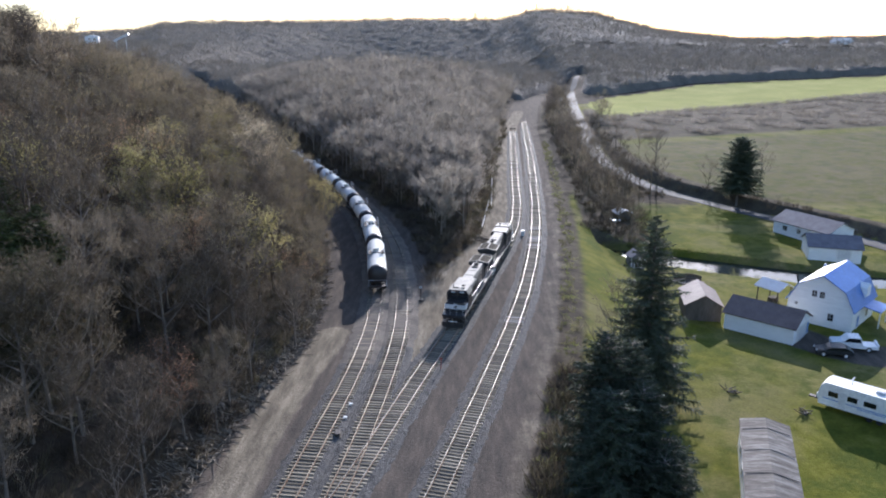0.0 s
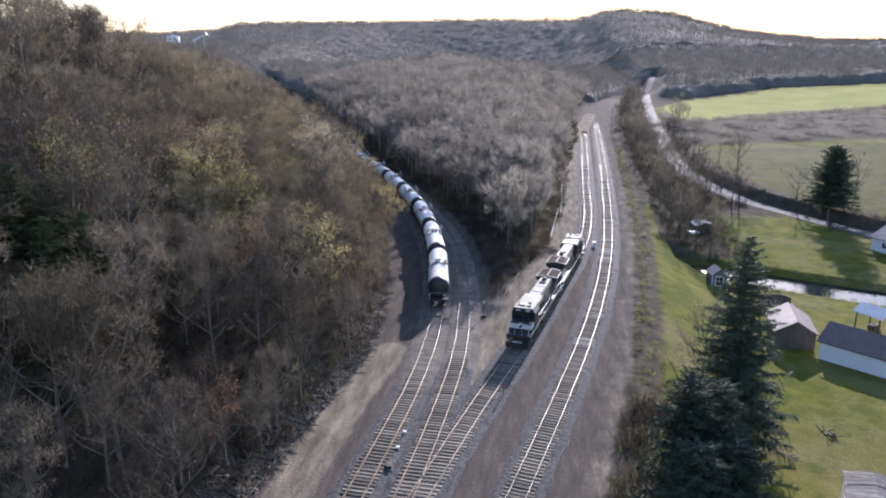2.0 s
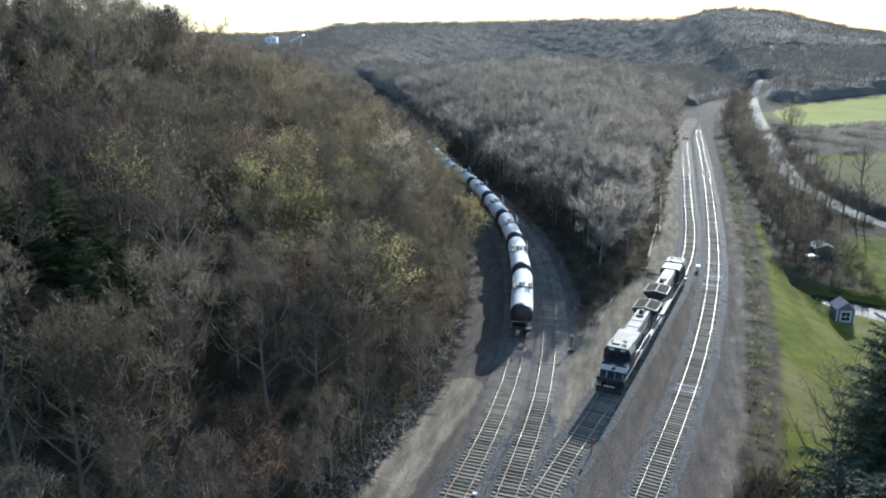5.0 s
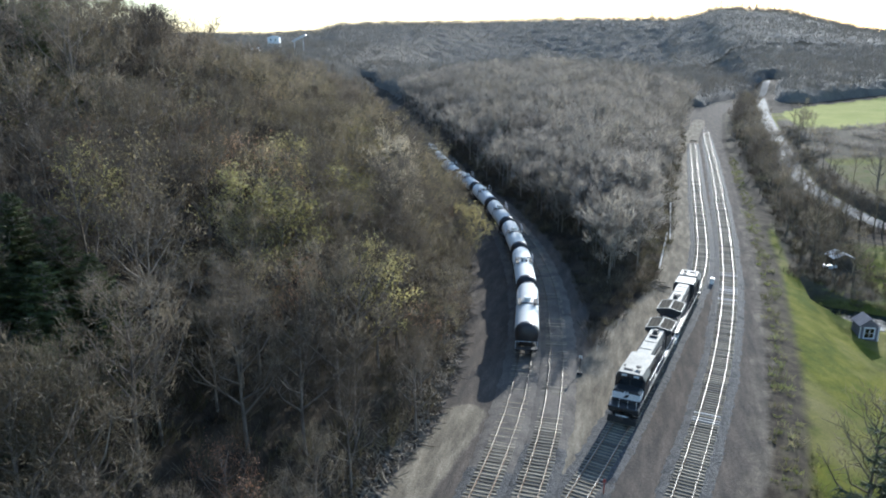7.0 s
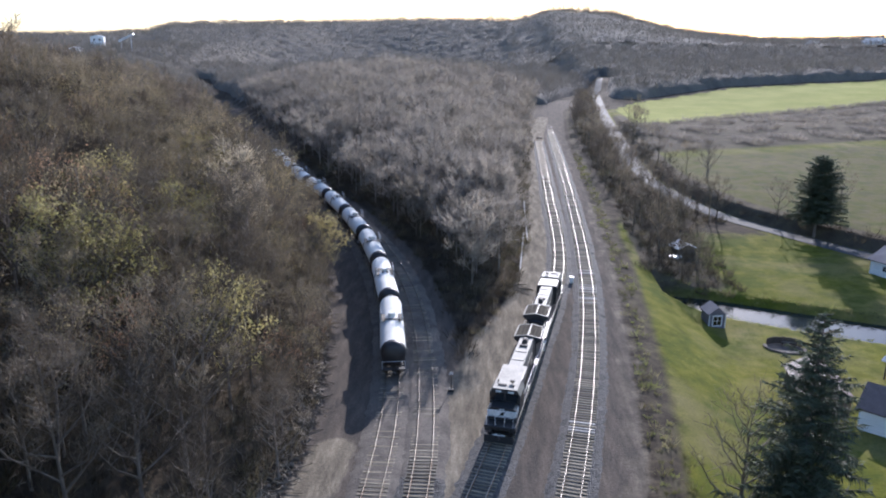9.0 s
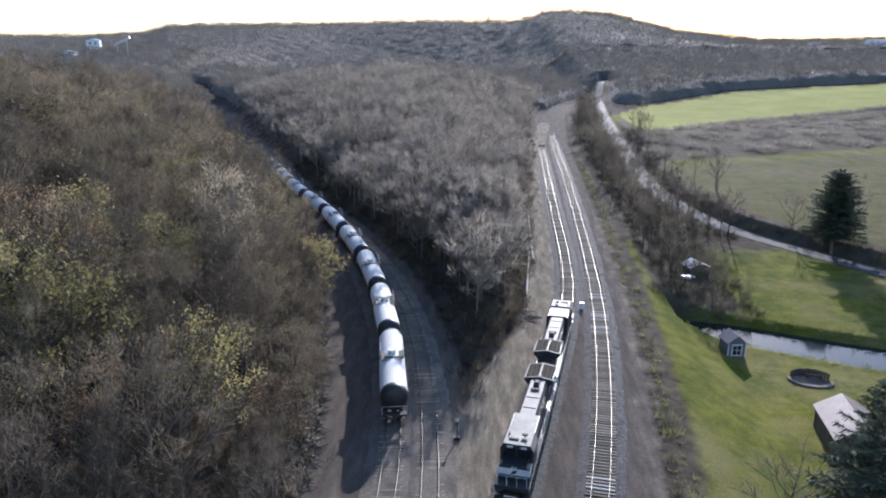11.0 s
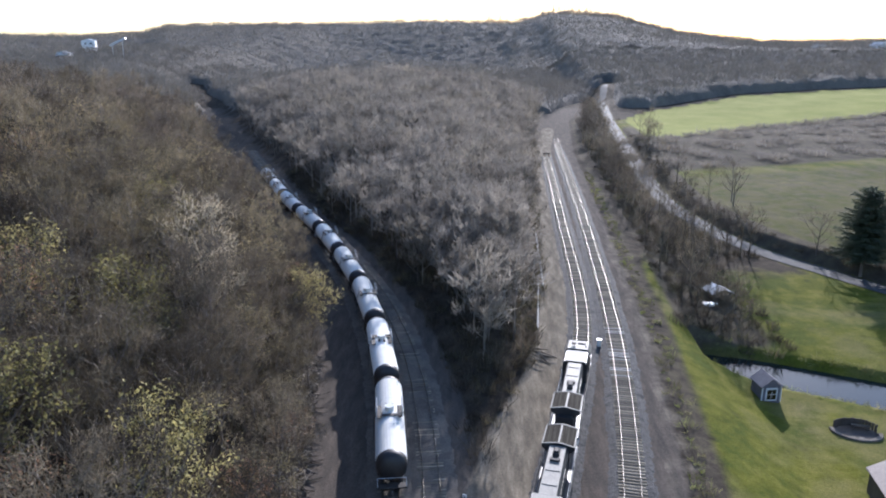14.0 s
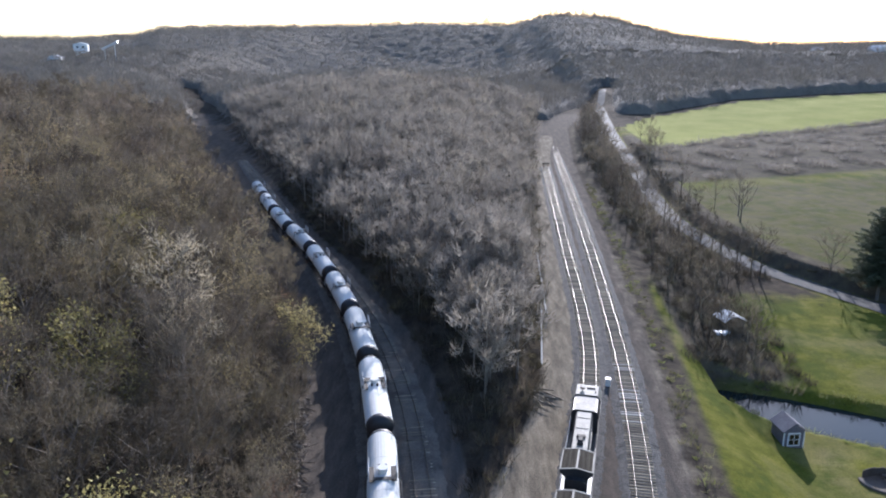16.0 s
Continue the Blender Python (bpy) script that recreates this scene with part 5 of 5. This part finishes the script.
GARDEN_TURN = 50.0
gable_building("garage", lz(43.9, 93.4), 49.5, (6.4, 9.4), 2.5, 4.1, M["siding"], M["roof_brown"], "long white garage with a brown metal roof on the lawn", "garage",
               openings=(("f", 0.0, 1.2, 3.6, 2.3, "garage_door"), ("f", 2.4, 1.1, 0.9, 2.0, "door")))
house = gable_building("house", lz(55.5, 99.3), -42.8, (8.8, 10.0), 3.1, 7.4, M["siding"], M["roof_blue"], "white gambrel-roofed house with a bright blue metal roof", "house", 0.4,
                       (("f", -0.9, 4.6, 0.8, 1.1, "window"), ("f", 0.15, 4.6, 0.8, 1.1, "window"), ("f", 1.6, 1.6, 0.9, 1.3, "window"), ("f", -3.2, 2.6, 0.5, 0.5, "window"), ("r", 1.5, 1.4, 1.1, 1.2, "window"), ("r", -2.5, 1.1, 1.0, 2.0, "door")),
                       [(4.4, 3.1), (3.2, 5.6), (0, 7.4), (-3.2, 5.6), (-4.4, 3.1)])
part("rear_wing", Shape().prism([(-2.2, -0.4), (2.2, -0.4), (2.2, 3.6), (0, 5.6), (-2.2, 3.6)], 4.9, 10.2, pose(-1.8, 0, 0)), M["siding"], house)
part("rear_wing_roof", Shape().prism([(-2.6, 3.35), (0, 5.65), (2.6, 3.35), (2.6, 3.5), (0, 5.8), (-2.6, 3.5)][::-1], 4.9, 10.5, pose(-1.8, 0, 0)), M["roof_blue"], house)
part("chimney", Shape().box((0.35, 0.35, 3.2), (-3.4, 6.5, 4.4), 0.03), M["metal_pale"], house)
porch = part("porch_roof", Shape().box((2.6, 4.2, 0.14), (0, 0, 0), 0.02, pose(5.6, 1.2, 2.75, 0, 10, 0)), M["roof_blue"], house)
for yy in (-0.6, 3.0):
    part("porch_post", Shape().box((0.14, 0.14, 2.7), (6.7, yy, 1.2), 0.01), M["white_paint"], house)
part("dormer", Shape().prism([(-0.9, 4.0), (0.9, 4.0), (0.9, 5.3), (0, 5.9), (-0.9, 5.3)], -1.2, 1.2, pose(3.2, 1.2, 0, 0, 0, 90)), M["siding"], house)
pav = thing("pavilion", lz(50.0, 106.2), "open garden pavilion with a white roof on posts", "pavilion", 35)
for sx in (-1.7, 1.7):
    for sy in (-1.7, 1.7):
        part("post", Shape().box((0.16, 0.16, 2.6), (sx, sy, 1.2), 0.02), M["wood_dark"], pav)
for sg in (-1, 1):
    part("roof", Shape().box((2.4, 4.4, 0.12), (0, 0, 0), 0.02, pose(sg * 1.08, 0, 2.95, 0, sg * 25, 0)), M["metal_pale"], pav)
part("table", Shape().box((1.6, 1.0, 0.7), (0, 0, 0.35), 0.05), M["wood_dark"], pav)
gable_building("ranch_house", lz(73.2, 145.2), 28, (7.6, 13.0), 2.7, 4.4, M["siding"], M["roof_grey"], "low white ranch house with a dark grey shingle roof", "house", 0.45,
               (("l", 3.6, 1.5, 1.3, 1.1, "window"), ("l", 0.2, 1.5, 1.1, 1.1, "window"), ("l", -3.4, 1.5, 1.3, 1.1, "window"), ("f", -1.5, 1.5, 1.2, 1.1, "window"), ("f", 1.6, 1.1, 1.0, 2.0, "door")))
gable_building("outbuilding", lz(71.2, 132.6), 76, (7.0, 9.0), 2.6, 4.2, M["siding"], M["roof_grey"], "grey-roofed white outbuilding beside the ranch house", "outbuilding", 0.35,
               (("l", -1.5, 1.3, 2.6, 2.2, "garage_door"),))
gable_building("barn", lz(36.6, 100.2), -8, (5.0, 7.2), 2.4, 3.9, M["wood_dark"], M["roof_brown"], "small dark board barn with a brown roof on the lawn", "barn", 0.3)
mob = gable_building("mobile_home", lz(28.3, 52.2, -0.1), -17.5, (4.3, 18.5), 2.9, 3.35, M["siding"], M["roof_rust"], "old mobile home with a patched rusty metal roof", "mobile home", 0.15,
                     (("b", 0.0, 1.6, 1.5, 1.0, "window"), ("l", 6.0, 1.7, 1.2, 0.9, "window"), ("l", 2.0, 1.7, 1.2, 0.9, "window")))
for k in range(0, 14, 3):
    for sx in (-1, 1):
        part("roof_seam", Shape().box((2.15, 0.07, 0.05), (0, 0, 0), 0.01, pose(sx * 1.08, -8.6 + k * 1.32, 3.325, 0, sx * 11.8, 0)), M["roof_rust"], mob)
play = gable_building("garden_shed", lz(32.2, 124.4, -0.05), 8, (2.5, 2.6), 2.0, 3.0, M["roof_grey"], M["roof_grey"], "small grey garden shed with white trim beside the creek", "shed", 0.22,
                      (("f", 0.0, 1.0, 1.5, 1.7, "window"),))
for sx in (-1.22, 1.22):
    part("corner_trim", Shape().box((0.12, 0.12, 2.1), (sx, -1.32, 0.95), 0.01), M["white_paint"], play)
gable_building("lean_to", lz(36.5, 158.5), 15, (3.4, 3.0), 1.5, 2.2, M["wood_dark"], M["metal_pale"], "low shed with a pale sheet-metal roof among bare trees", "shed", 0.3)
tarp = thing("tarp_pile", lz(33.6, 154.0), "low junk pile under a pale torn tarp", "tarp")
part("tarp", Shape().box((1.7, 1.2, 0.5), (0, 0, 0.2), 0.2).box((0.8, 0.7, 0.4), (1.3, 0.5, 0.15), 0.15), M["white_paint"], tarp)

# travel trailer
tv_ = thing("travel_trailer", lz(45.0, 68.2), "white travel trailer with dark windows parked on the lawn", "travel trailer", 49.0)
body_ = part("body", Shape().prism([(-4.6, 0.55), (4.6, 0.55), (4.75, 1.6), (4.5, 2.75), (4.1, 3.15), (-4.3, 3.15), (-4.65, 2.7), (-4.75, 1.5)], -1.25, 1.25, pose(0, 0, 0, 0, 0, 90)), M["white_paint"], tv_)
for yy, ww in ((3.2, 1.0), (1.3, 1.0), (-0.4, 1.2), (-2.6, 1.3)):
    for sx in (-1.26, 1.26):
        part("window", Shape().box((0.05, ww, 0.6), (sx, yy, 2.0), 0.02), M["glass_dark"], tv_)
for sx in (-1.262, 1.262):
    part("stripe", Shape().box((0.02, 8.4, 0.1), (sx, 0, 1.35), 0.005).box((0.02, 3.4, 0.08), (sx, -1.0, 1.15), 0.005), M["blue_trim"], tv_)
    part("door", Shape().box((0.05, 0.7, 1.8), (sx, 2.25, 1.6), 0.02), M["metal_pale"], tv_)
part("roof_vent", Shape().box((0.7, 0.9, 0.28), (0, -1.0, 3.27), 0.06), M["metal_pale"], tv_)
part("aerial", Shape().tube((0, 1.8, 3.1), (0, 1.8, 3.9), 0.04).box((1.2, 0.12, 0.06), (0, 1.8, 3.9), 0.02), M["metal_pale"], tv_)
part("hitch", Shape().box((0.6, 1.3, 0.14), (0, 5.2, 0.6), 0.04), M["loco_grime"], tv_)
part("propane_tank", Shape().tube((0, 4.95, 0.65), (0, 4.95, 1.15), 0.2, n=12), M["white_paint"], tv_)
for yy in (-0.5, -1.5):
    for sx in (-1.0, 1.0):
        part("wheel", Shape().tube((sx - 0.12, yy, 0.34), (sx + 0.12, yy, 0.34), 0.34, n=16), M["rubber"], tv_)


def vehicle(name, at, turn, paint, label, category, outline, cab_glass, width=1.85):
    v_ = thing(name, at, label, category, turn)
    part("body", Shape().prism(outline, -width / 2, width / 2, pose(0, 0, 0, 0, 0, 90)), paint, v_)
    part("side_glass", Shape().prism(cab_glass, -width / 2 - 0.015, width / 2 + 0.015, pose(0, 0, 0, 0, 0, 90)), M["glass_dark"], v_)
    xs = [p[0] for p in outline]
    for k in (0.2, 0.8):
        yy = min(xs) + k * (max(xs) - min(xs))
        for sx in (-width / 2 + 0.1, width / 2 - 0.1):
            wl = part("wheel", Shape().tube((sx - 0.12, yy, 0.36), (sx + 0.12, yy, 0.36), 0.36, n=16), M["rubber"], v_)
            part("rim", Shape().tube((sx - 0.13, yy, 0.36), (sx + 0.13, yy, 0.36), 0.2, n=12), M["metal_pale"], wl)
    for sx in (-0.65, 0.65):
        part("headlight", Shape().box((0.35, 0.06, 0.18), (sx, max(xs) - 0.02, 0.8), 0.02), M["white_paint"], v_)
    return v_


vehicle("pickup_truck", lz(53.0, 87.2), 76, M["car_white"], "white pickup truck parked beside the house", "pickup truck",
        [(-2.8, 0.45), (2.75, 0.45), (2.8, 1.05), (1.5, 1.2), (0.9, 1.85), (-0.6, 1.88), (-0.85, 1.2), (-0.9, 0.85), (-2.6, 0.85), (-2.65, 1.2), (-2.8, 1.2)], [(1.35, 1.2), (0.85, 1.75), (-0.55, 1.78), (-0.72, 1.22)])
vehicle("parked_car", lz(49.4, 85.0), 78, M["car_dark"], "dark car parked on the gravel drive", "car",
        [(-2.2, 0.4), (2.2, 0.4), (2.25, 0.8), (1.2, 0.95), (0.5, 1.42), (-1.2, 1.44), (-2.0, 1.0), (-2.2, 0.9)], [(1.05, 0.96), (0.48, 1.36), (-1.12, 1.38), (-1.75, 1.02)])
for x, y in ((38.7, 68.6), (32.2, 73.6)):
    rk = random.Random(int(x * 10))
    pile = thing("burn_pile", lz(x, y), "small dark pile of charred brush on the lawn", "brush pile", group="brush piles")
    for k in range(14):
        a, r = rk.uniform(0, 6.28), rk.uniform(0.1, 0.8)
        p0 = Vector((r * math.cos(a), r * math.sin(a), rk.uniform(0, 0.2)))
        part("branch", Shape().tube(p0, p0 + Vector((rk.uniform(-1, 1), rk.uniform(-1, 1), rk.uniform(0.1, 0.5))), 0.07, 0.03, 6), M["loco_grime"], pile)

# sunken fire pit with a timber back wall
pit = thing("fire_pit", lz(39.3, 115.6), "sunken fire pit with a dark timber back wall in the lawn", "fire pit", -14)
rk = random.Random(3)
for k in range(16):
    part("board", Shape().box((0.27, 0.14, 1.15 + rk.uniform(-0.1, 0.15)), (-2.2 + k * 0.29, 2.2 - 0.018 * (k - 8) ** 2, 0.45), 0.02), M["wood_dark"], pit)
for k in range(20):
    a = math.pi + math.pi * k / 19
    part("stone", Shape().box((0.55, 0.45, 0.3), (0, 0, 0), 0.1, pose(2.5 * math.cos(a), 1.9 * math.sin(a) + 0.6, 0.1, 0, 0, math.degrees(a))), M["rock"], pit)
part("ash_floor", Shape().add([(2.4 * math.cos(a / 12 * math.pi), 1.9 * math.sin(a / 12 * math.pi) + 0.6, 0.06) for a in range(24)], [tuple(range(24))]), M["loco_grime"], pit)
part("bench", Shape().box((2.0, 0.45, 0.12), (0.6, 1.5, 0.5), 0.02).box((0.2, 0.4, 0.5), (-0.2, 1.5, 0.25), 0.02).box((0.2, 0.4, 0.5), (1.4, 1.5, 0.25), 0.02), M["wood_dark"], pit)
foot = thing("creek_weir", (29.9, 132.6, WATER_Z), "dark timber weir post standing in the creek", "weir")
part("post", Shape().box((0.35, 2.6, 1.0), (0, 0, 0.1), 0.05), M["wood_dark"], foot)

# loose rails along the access road
for pts_ in (((4.1, 134.0), (5.0, 145.5), (5.9, 158.0)), ((6.3, 152.0), (6.8, 168.0), (7.4, 187.0))):
    ln_ = curve(pts_)
    sp = tagged(new("spare_rail", raw_mesh("spare_rail", *sweep(ln_, 0, [(-0.13, 0.0), (-0.11, 0.22), (0.11, 0.22), (0.13, 0.0)], 0.12), M["concrete"])), "pale spare rail lying along the access road", "rail", "spare rails")

# far buildings
for x, y, w, ln, top, lab in ((-357, 650, 11, 9, 31.0, "distant white industrial building above the woods"), (-436, 655, 12, 9, 33.0, "distant white plant building above the woods"), (-372, 720, 12, 6, 41.0, "distant white warehouse on the skyline")):
    z_ = land_at(x, y)
    gable_building("plant_building", (x, y, z_), 12, (w, ln), top - z_ - 1.5, top - z_, M["siding"], M["metal_pale"], lab, "building", 0.3, (("f", -2.4, top - z_ - 4, 2.2, 2.2, "window"), ("f", 2.4, top - z_ - 4, 2.2, 2.2, "window")))
cv = thing("conveyor", lz(-312, 655), "distant pale inclined conveyor on the skyline", "conveyor", 0)
zc_ = 38.5 - land_at(-312, 655)
part("gallery", Shape().box((15, 1.6, 1.6), (0, 0, 0), 0.1, pose(0, 0, zc_, 0, -24, 0)), M["metal_pale"], cv)
for xx in (-5, 4):
    part("trestle", Shape().tube((xx, 0, -2), (xx, 0, zc_ + xx * 0.4), 0.3, n=6), M["metal_pale"], cv)
gable_building("farmhouse", lz(85.5, 473), 30, (3.6, 5.0), 2.4, 3.8, M["siding"], M["metal_pale"], "distant small white farm building beyond the field", "house", 0.3, (("f", 0.0, 1.3, 1.2, 1.2, "window"),))
for x, y in ((398, 830), (412, 842), (372, 905)):
    gable_building("farmhouse", lz(x, y, 1), 15, (10, 14), 7, 11, M["siding"], M["metal_pale"], "distant white house among woods", "house", 0.4, (("f", -2.0, 3.4, 2.0, 2.4, "window"), ("f", 2.4, 3.4, 2.0, 2.4, "window")))
gable_building("hill_house", lz(-112, 664, 6), 15, (9, 12), 6, 10, M["siding"], M["roof_grey"], "distant white house in the wooded valley", "house", 0.4, (("f", -2.0, 3.4, 2.0, 2.4, "window"),))

# ---- yard trees ----
arr = conifer_arrays(501, 21.6, 5.9, 30, 10, 0.74, 0.06)
fir = tree_prototype("fir_tree", arr, M["bark"], M["needle"], "tall dark spruce standing on the lawn bank")
fir.matrix_basis = pose(21.2, 69.6, land_at(21.2, 69.6) - 0.2, 0, 0, 40)
for k, (x, y, h, r) in enumerate(((13.2, 51.0, 14.0, 3.5), (15.6, 53.0, 13.6, 3.4), (15.8, 48.6, 12.0, 3.6), (13.0, 46.8, 11.4, 3.3), (18.4, 49.2, 7.6, 3.0), (16.8, 44.8, 8.6, 3.2))):
    arr = conifer_arrays(510 + k, h, r, 24, 13, 0.36, 0.04)
    tr = tree_prototype("conifer", arr, M["bark"], M["needle"], "dense dark conifer in a clump on the bank", group="conifer clump")
    tr.matrix_basis = pose(x, y, land_at(x, y) - 0.2, 0, 0, k * 50)
arr = conifer_arrays(530, 16.5, 5.6, 22, 14, 0.34, 0.24)
pine = tree_prototype("pine_tree", arr, M["bark"], M["needle"], "dark broad pine standing beside the road")
pine.matrix_basis = pose(66.8, 172.0, land_at(66.8, 172) - 0.2, 0, 0, 10)
arr = bare_tree_arrays(540, 11.0, 4.0, 18, 6, 90, 9, 0.9, 0.022, low=0.06)
bt = tree_prototype("bare_tree", arr, M["bark"], M["twig"], "small leafless multi-stemmed tree on the lawn bank")
bt.matrix_basis = pose(19.6, 75.5, land_at(19.6, 75.5) - 0.2, 0, 0, 15)
for k, (x, y, h) in enumerate(((75.5, 181.0, 11.0), (57.5, 216, 10), (59.0, 222, 11), (62.5, 181, 8.5))):
    arr = bare_tree_arrays(550 + k, h, 3.2, 9, 4, 46, 6, 1.0, 0.03, low=0.25)
    bt = tree_prototype("bare_tree", arr, M["bark"], M["twig"], "leafless tree standing in the meadow beyond the road", group="meadow trees")
    bt.matrix_basis = pose(x, y, land_at(x, y) - 0.2, 0, 0, 70 * k)


# ---- scrub, brush and debris ----
def bush_template(seed, r, n_, width):
    g = np.random.default_rng(seed)
    v = []
    for _ in range(n_):
        a, s = g.uniform(0, 6.283), g.uniform(0, 1) ** 0.7 * r
        o = np.array([s * math.cos(a), s * math.sin(a), g.uniform(0, 0.35 * r)])
        d = np.array([math.cos(a) * 0.5, math.sin(a) * 0.5, 1.0]) + g.normal(0, 0.35, 3)
        w = np.cross(d, g.normal(0, 1, 3))
        w /= np.linalg.norm(w)
        v += [o - w * width, o + w * width, o + d * r * g.uniform(0.4, 1.0)]
    return np.array(v), np.arange(n_ * 3).reshape(-1, 3)


M["shrub_joined"] = mat_leaf("scrub_patch", (0.062, 0.052, 0.04), (0.088, 0.072, 0.052), (0.115, 0.105, 0.055), 0.3, joined=True)
M["reed_joined"] = mat_leaf("dry_grass_patch", (0.20, 0.17, 0.10), (0.19, 0.19, 0.07), (0.14, 0.17, 0.04), 0.4, joined=True)
BUSH = [bush_template(600 + k, r, 70, 0.04) for k, r in enumerate((0.9, 1.3, 1.7))]
TUFT = [bush_template(620 + k, r, 26, 0.03) for k, r in enumerate((0.35, 0.5, 0.7))]
under = scatter(-58, -16, 38, 165, 1.9, lambda x, y: (hill_left(x, y) > 0.7) & (hill_left(x, y) < 32), 61)
forest("undergrowth", under, BUSH, M["shrub_joined"], 71, "brown leafless undergrowth on the hillside", "undergrowth")
edge_mid = scatter(-60, 22, 93, 330, 2.0, lambda x, y: (hill_mid(x, y) > 0.2) & (hill_mid(x, y) < 7), 62)
forest("wood_edge_scrub", edge_mid, BUSH, M["shrub_joined"], 72, "brown scrub along the edge of the middle wood", "scrub")
off_gravel = lambda x, y: x - np.interp(y, GRAVEL_Y, GRAVEL_X)
bank = scatter(4, 40, 38, 260, 1.35, lambda x, y: (off_gravel(x, y) > 0.2) & (off_gravel(x, y) < np.interp(y, (40, 75, 90), (6, 5, 2.2))), 63)
forest("bank_grass", bank, TUFT, M["reed_joined"], 73, "dry tufted grass along the gravel edge", "grass")
thicket = scatter(20, 60, 138, 330, 2.6, lambda x, y: (off_gravel(x, y) > 5.5) & (x < road_x(y) - 4) & ((x < 42) | (y > 180)), 68)
forest("thicket_scrub", thicket, BUSH, M["shrub_joined"], 78, "dull brown brush between the track bank and the road", "scrub")
low_scrub = scatter(6, 20, 38, 72, 1.7, lambda x, y: (off_gravel(x, y) > 0.8) & (off_gravel(x, y) < 4.5), 64)
forest("bank_scrub", low_scrub, BUSH, M["shrub_joined"], 74, "low olive-brown scrub on the bank beside the gravel", "scrub")
creek_reeds = scatter(24, 75, 112, 142, 1.1, lambda x, y: (near(CREEK, x, y) > 4.3) & (near(CREEK, x, y) < 6.0) & (x > 27), 65)
forest("creek_grass", creek_reeds, TUFT, M["reed_joined"], 75, "rough grass along the creek banks", "grass")
hedge = scatter(45, 110, 120, 330, 3.4, lambda x, y: (near(ROAD, x, y) > 3.6) & (near(ROAD, x, y) < 6.6) & (x > road_x(y)), 66)
forest("road_bank_scrub", hedge, BUSH, M["shrub_joined"], 76, "scrub on the shaded bank along the road", "scrub")
field_hedge = scatter(40, 330, 240, 480, 2.8, lambda x, y: (np.abs(y - np.interp(x, (60, 70, 120, 200, 320), (318, 322, 366, 413, 480)) + 2) < 3) | ((np.sin(x * 0.31 + 2 * np.sin(y * 0.11)) + np.sin(y * 0.27 + 2 * np.sin(x * 0.09)) > 0.2) & (y > np.interp(x, (40, 70, 95, 131, 300), (258, 266, 272, 285, 332))) & (y < np.interp(x, (60, 70, 120, 200, 320), (314, 318, 362, 409, 476)))), 67)
forest("field_scrub", field_hedge, [bush_template(640, 1.9, 40, 0.07), bush_template(641, 1.4, 36, 0.06)], M["twig_far"], 77, "brown scrub on the slope below the field", "scrub")

g = np.random.default_rng(81)
brash, stones = Shape(), Shape()
for _ in range(1500):
    yy = g.uniform(40, 122)
    dd = abs(g.normal(0, 1.7)) - 0.2
    xx = np.interp(yy, TOE_Y, TOE_X) - dd
    z0 = land_at(xx, yy)
    a = g.uniform(0, 6.283)
    ln_ = g.uniform(0.4, 1.9)
    brash.tube((xx, yy, z0 + 0.08), (xx + ln_ * math.cos(a), yy + ln_ * math.sin(a), land_at(xx + ln_ * math.cos(a), yy + ln_ * math.sin(a)) + g.uniform(0.05, 0.5)), g.uniform(0.03, 0.09), 0.02, 4, False)
for _ in range(300):
    yy = g.uniform(40, 124)
    xx = np.interp(yy, TOE_Y, TOE_X) - abs(g.normal(0, 1.2)) + 0.2
    s = g.uniform(0.12, 0.5)
    stones.box((s, s * g.uniform(0.6, 1), s * 0.6), (0, 0, 0), s * 0.22, pose(xx, yy, land_at(xx, yy) + s * 0.12, g.uniform(-25, 25), g.uniform(-25, 25), g.uniform(0, 360)))
tagged(new("brush_debris", brash.mesh("brush_debris", M["stick"])), "pale dead branches heaped along the foot of the hill", "brush", kind="stuff")
tagged(new("rock_debris", stones.mesh("rock_debris", M["rock"])), "broken grey rock along the foot of the hill", "rocks", kind="stuff")
logs = thing("log_heap", (3.0, 124.8, land_at(3.0, 124.8)), "heap of dead logs at the end of the wooded bank", "log heap")
for k in range(11):
    p0 = Vector((g.uniform(-1.6, 1.0), g.uniform(-2.2, 2.2), g.uniform(0.1, 0.7)))
    part("log", Shape().tube(p0, p0 + Vector((g.uniform(0.5, 2.4), g.uniform(-2.4, -0.4), g.uniform(-0.1, 0.3))), g.uniform(0.07, 0.15), 0.05, 7), M["stick"], logs)
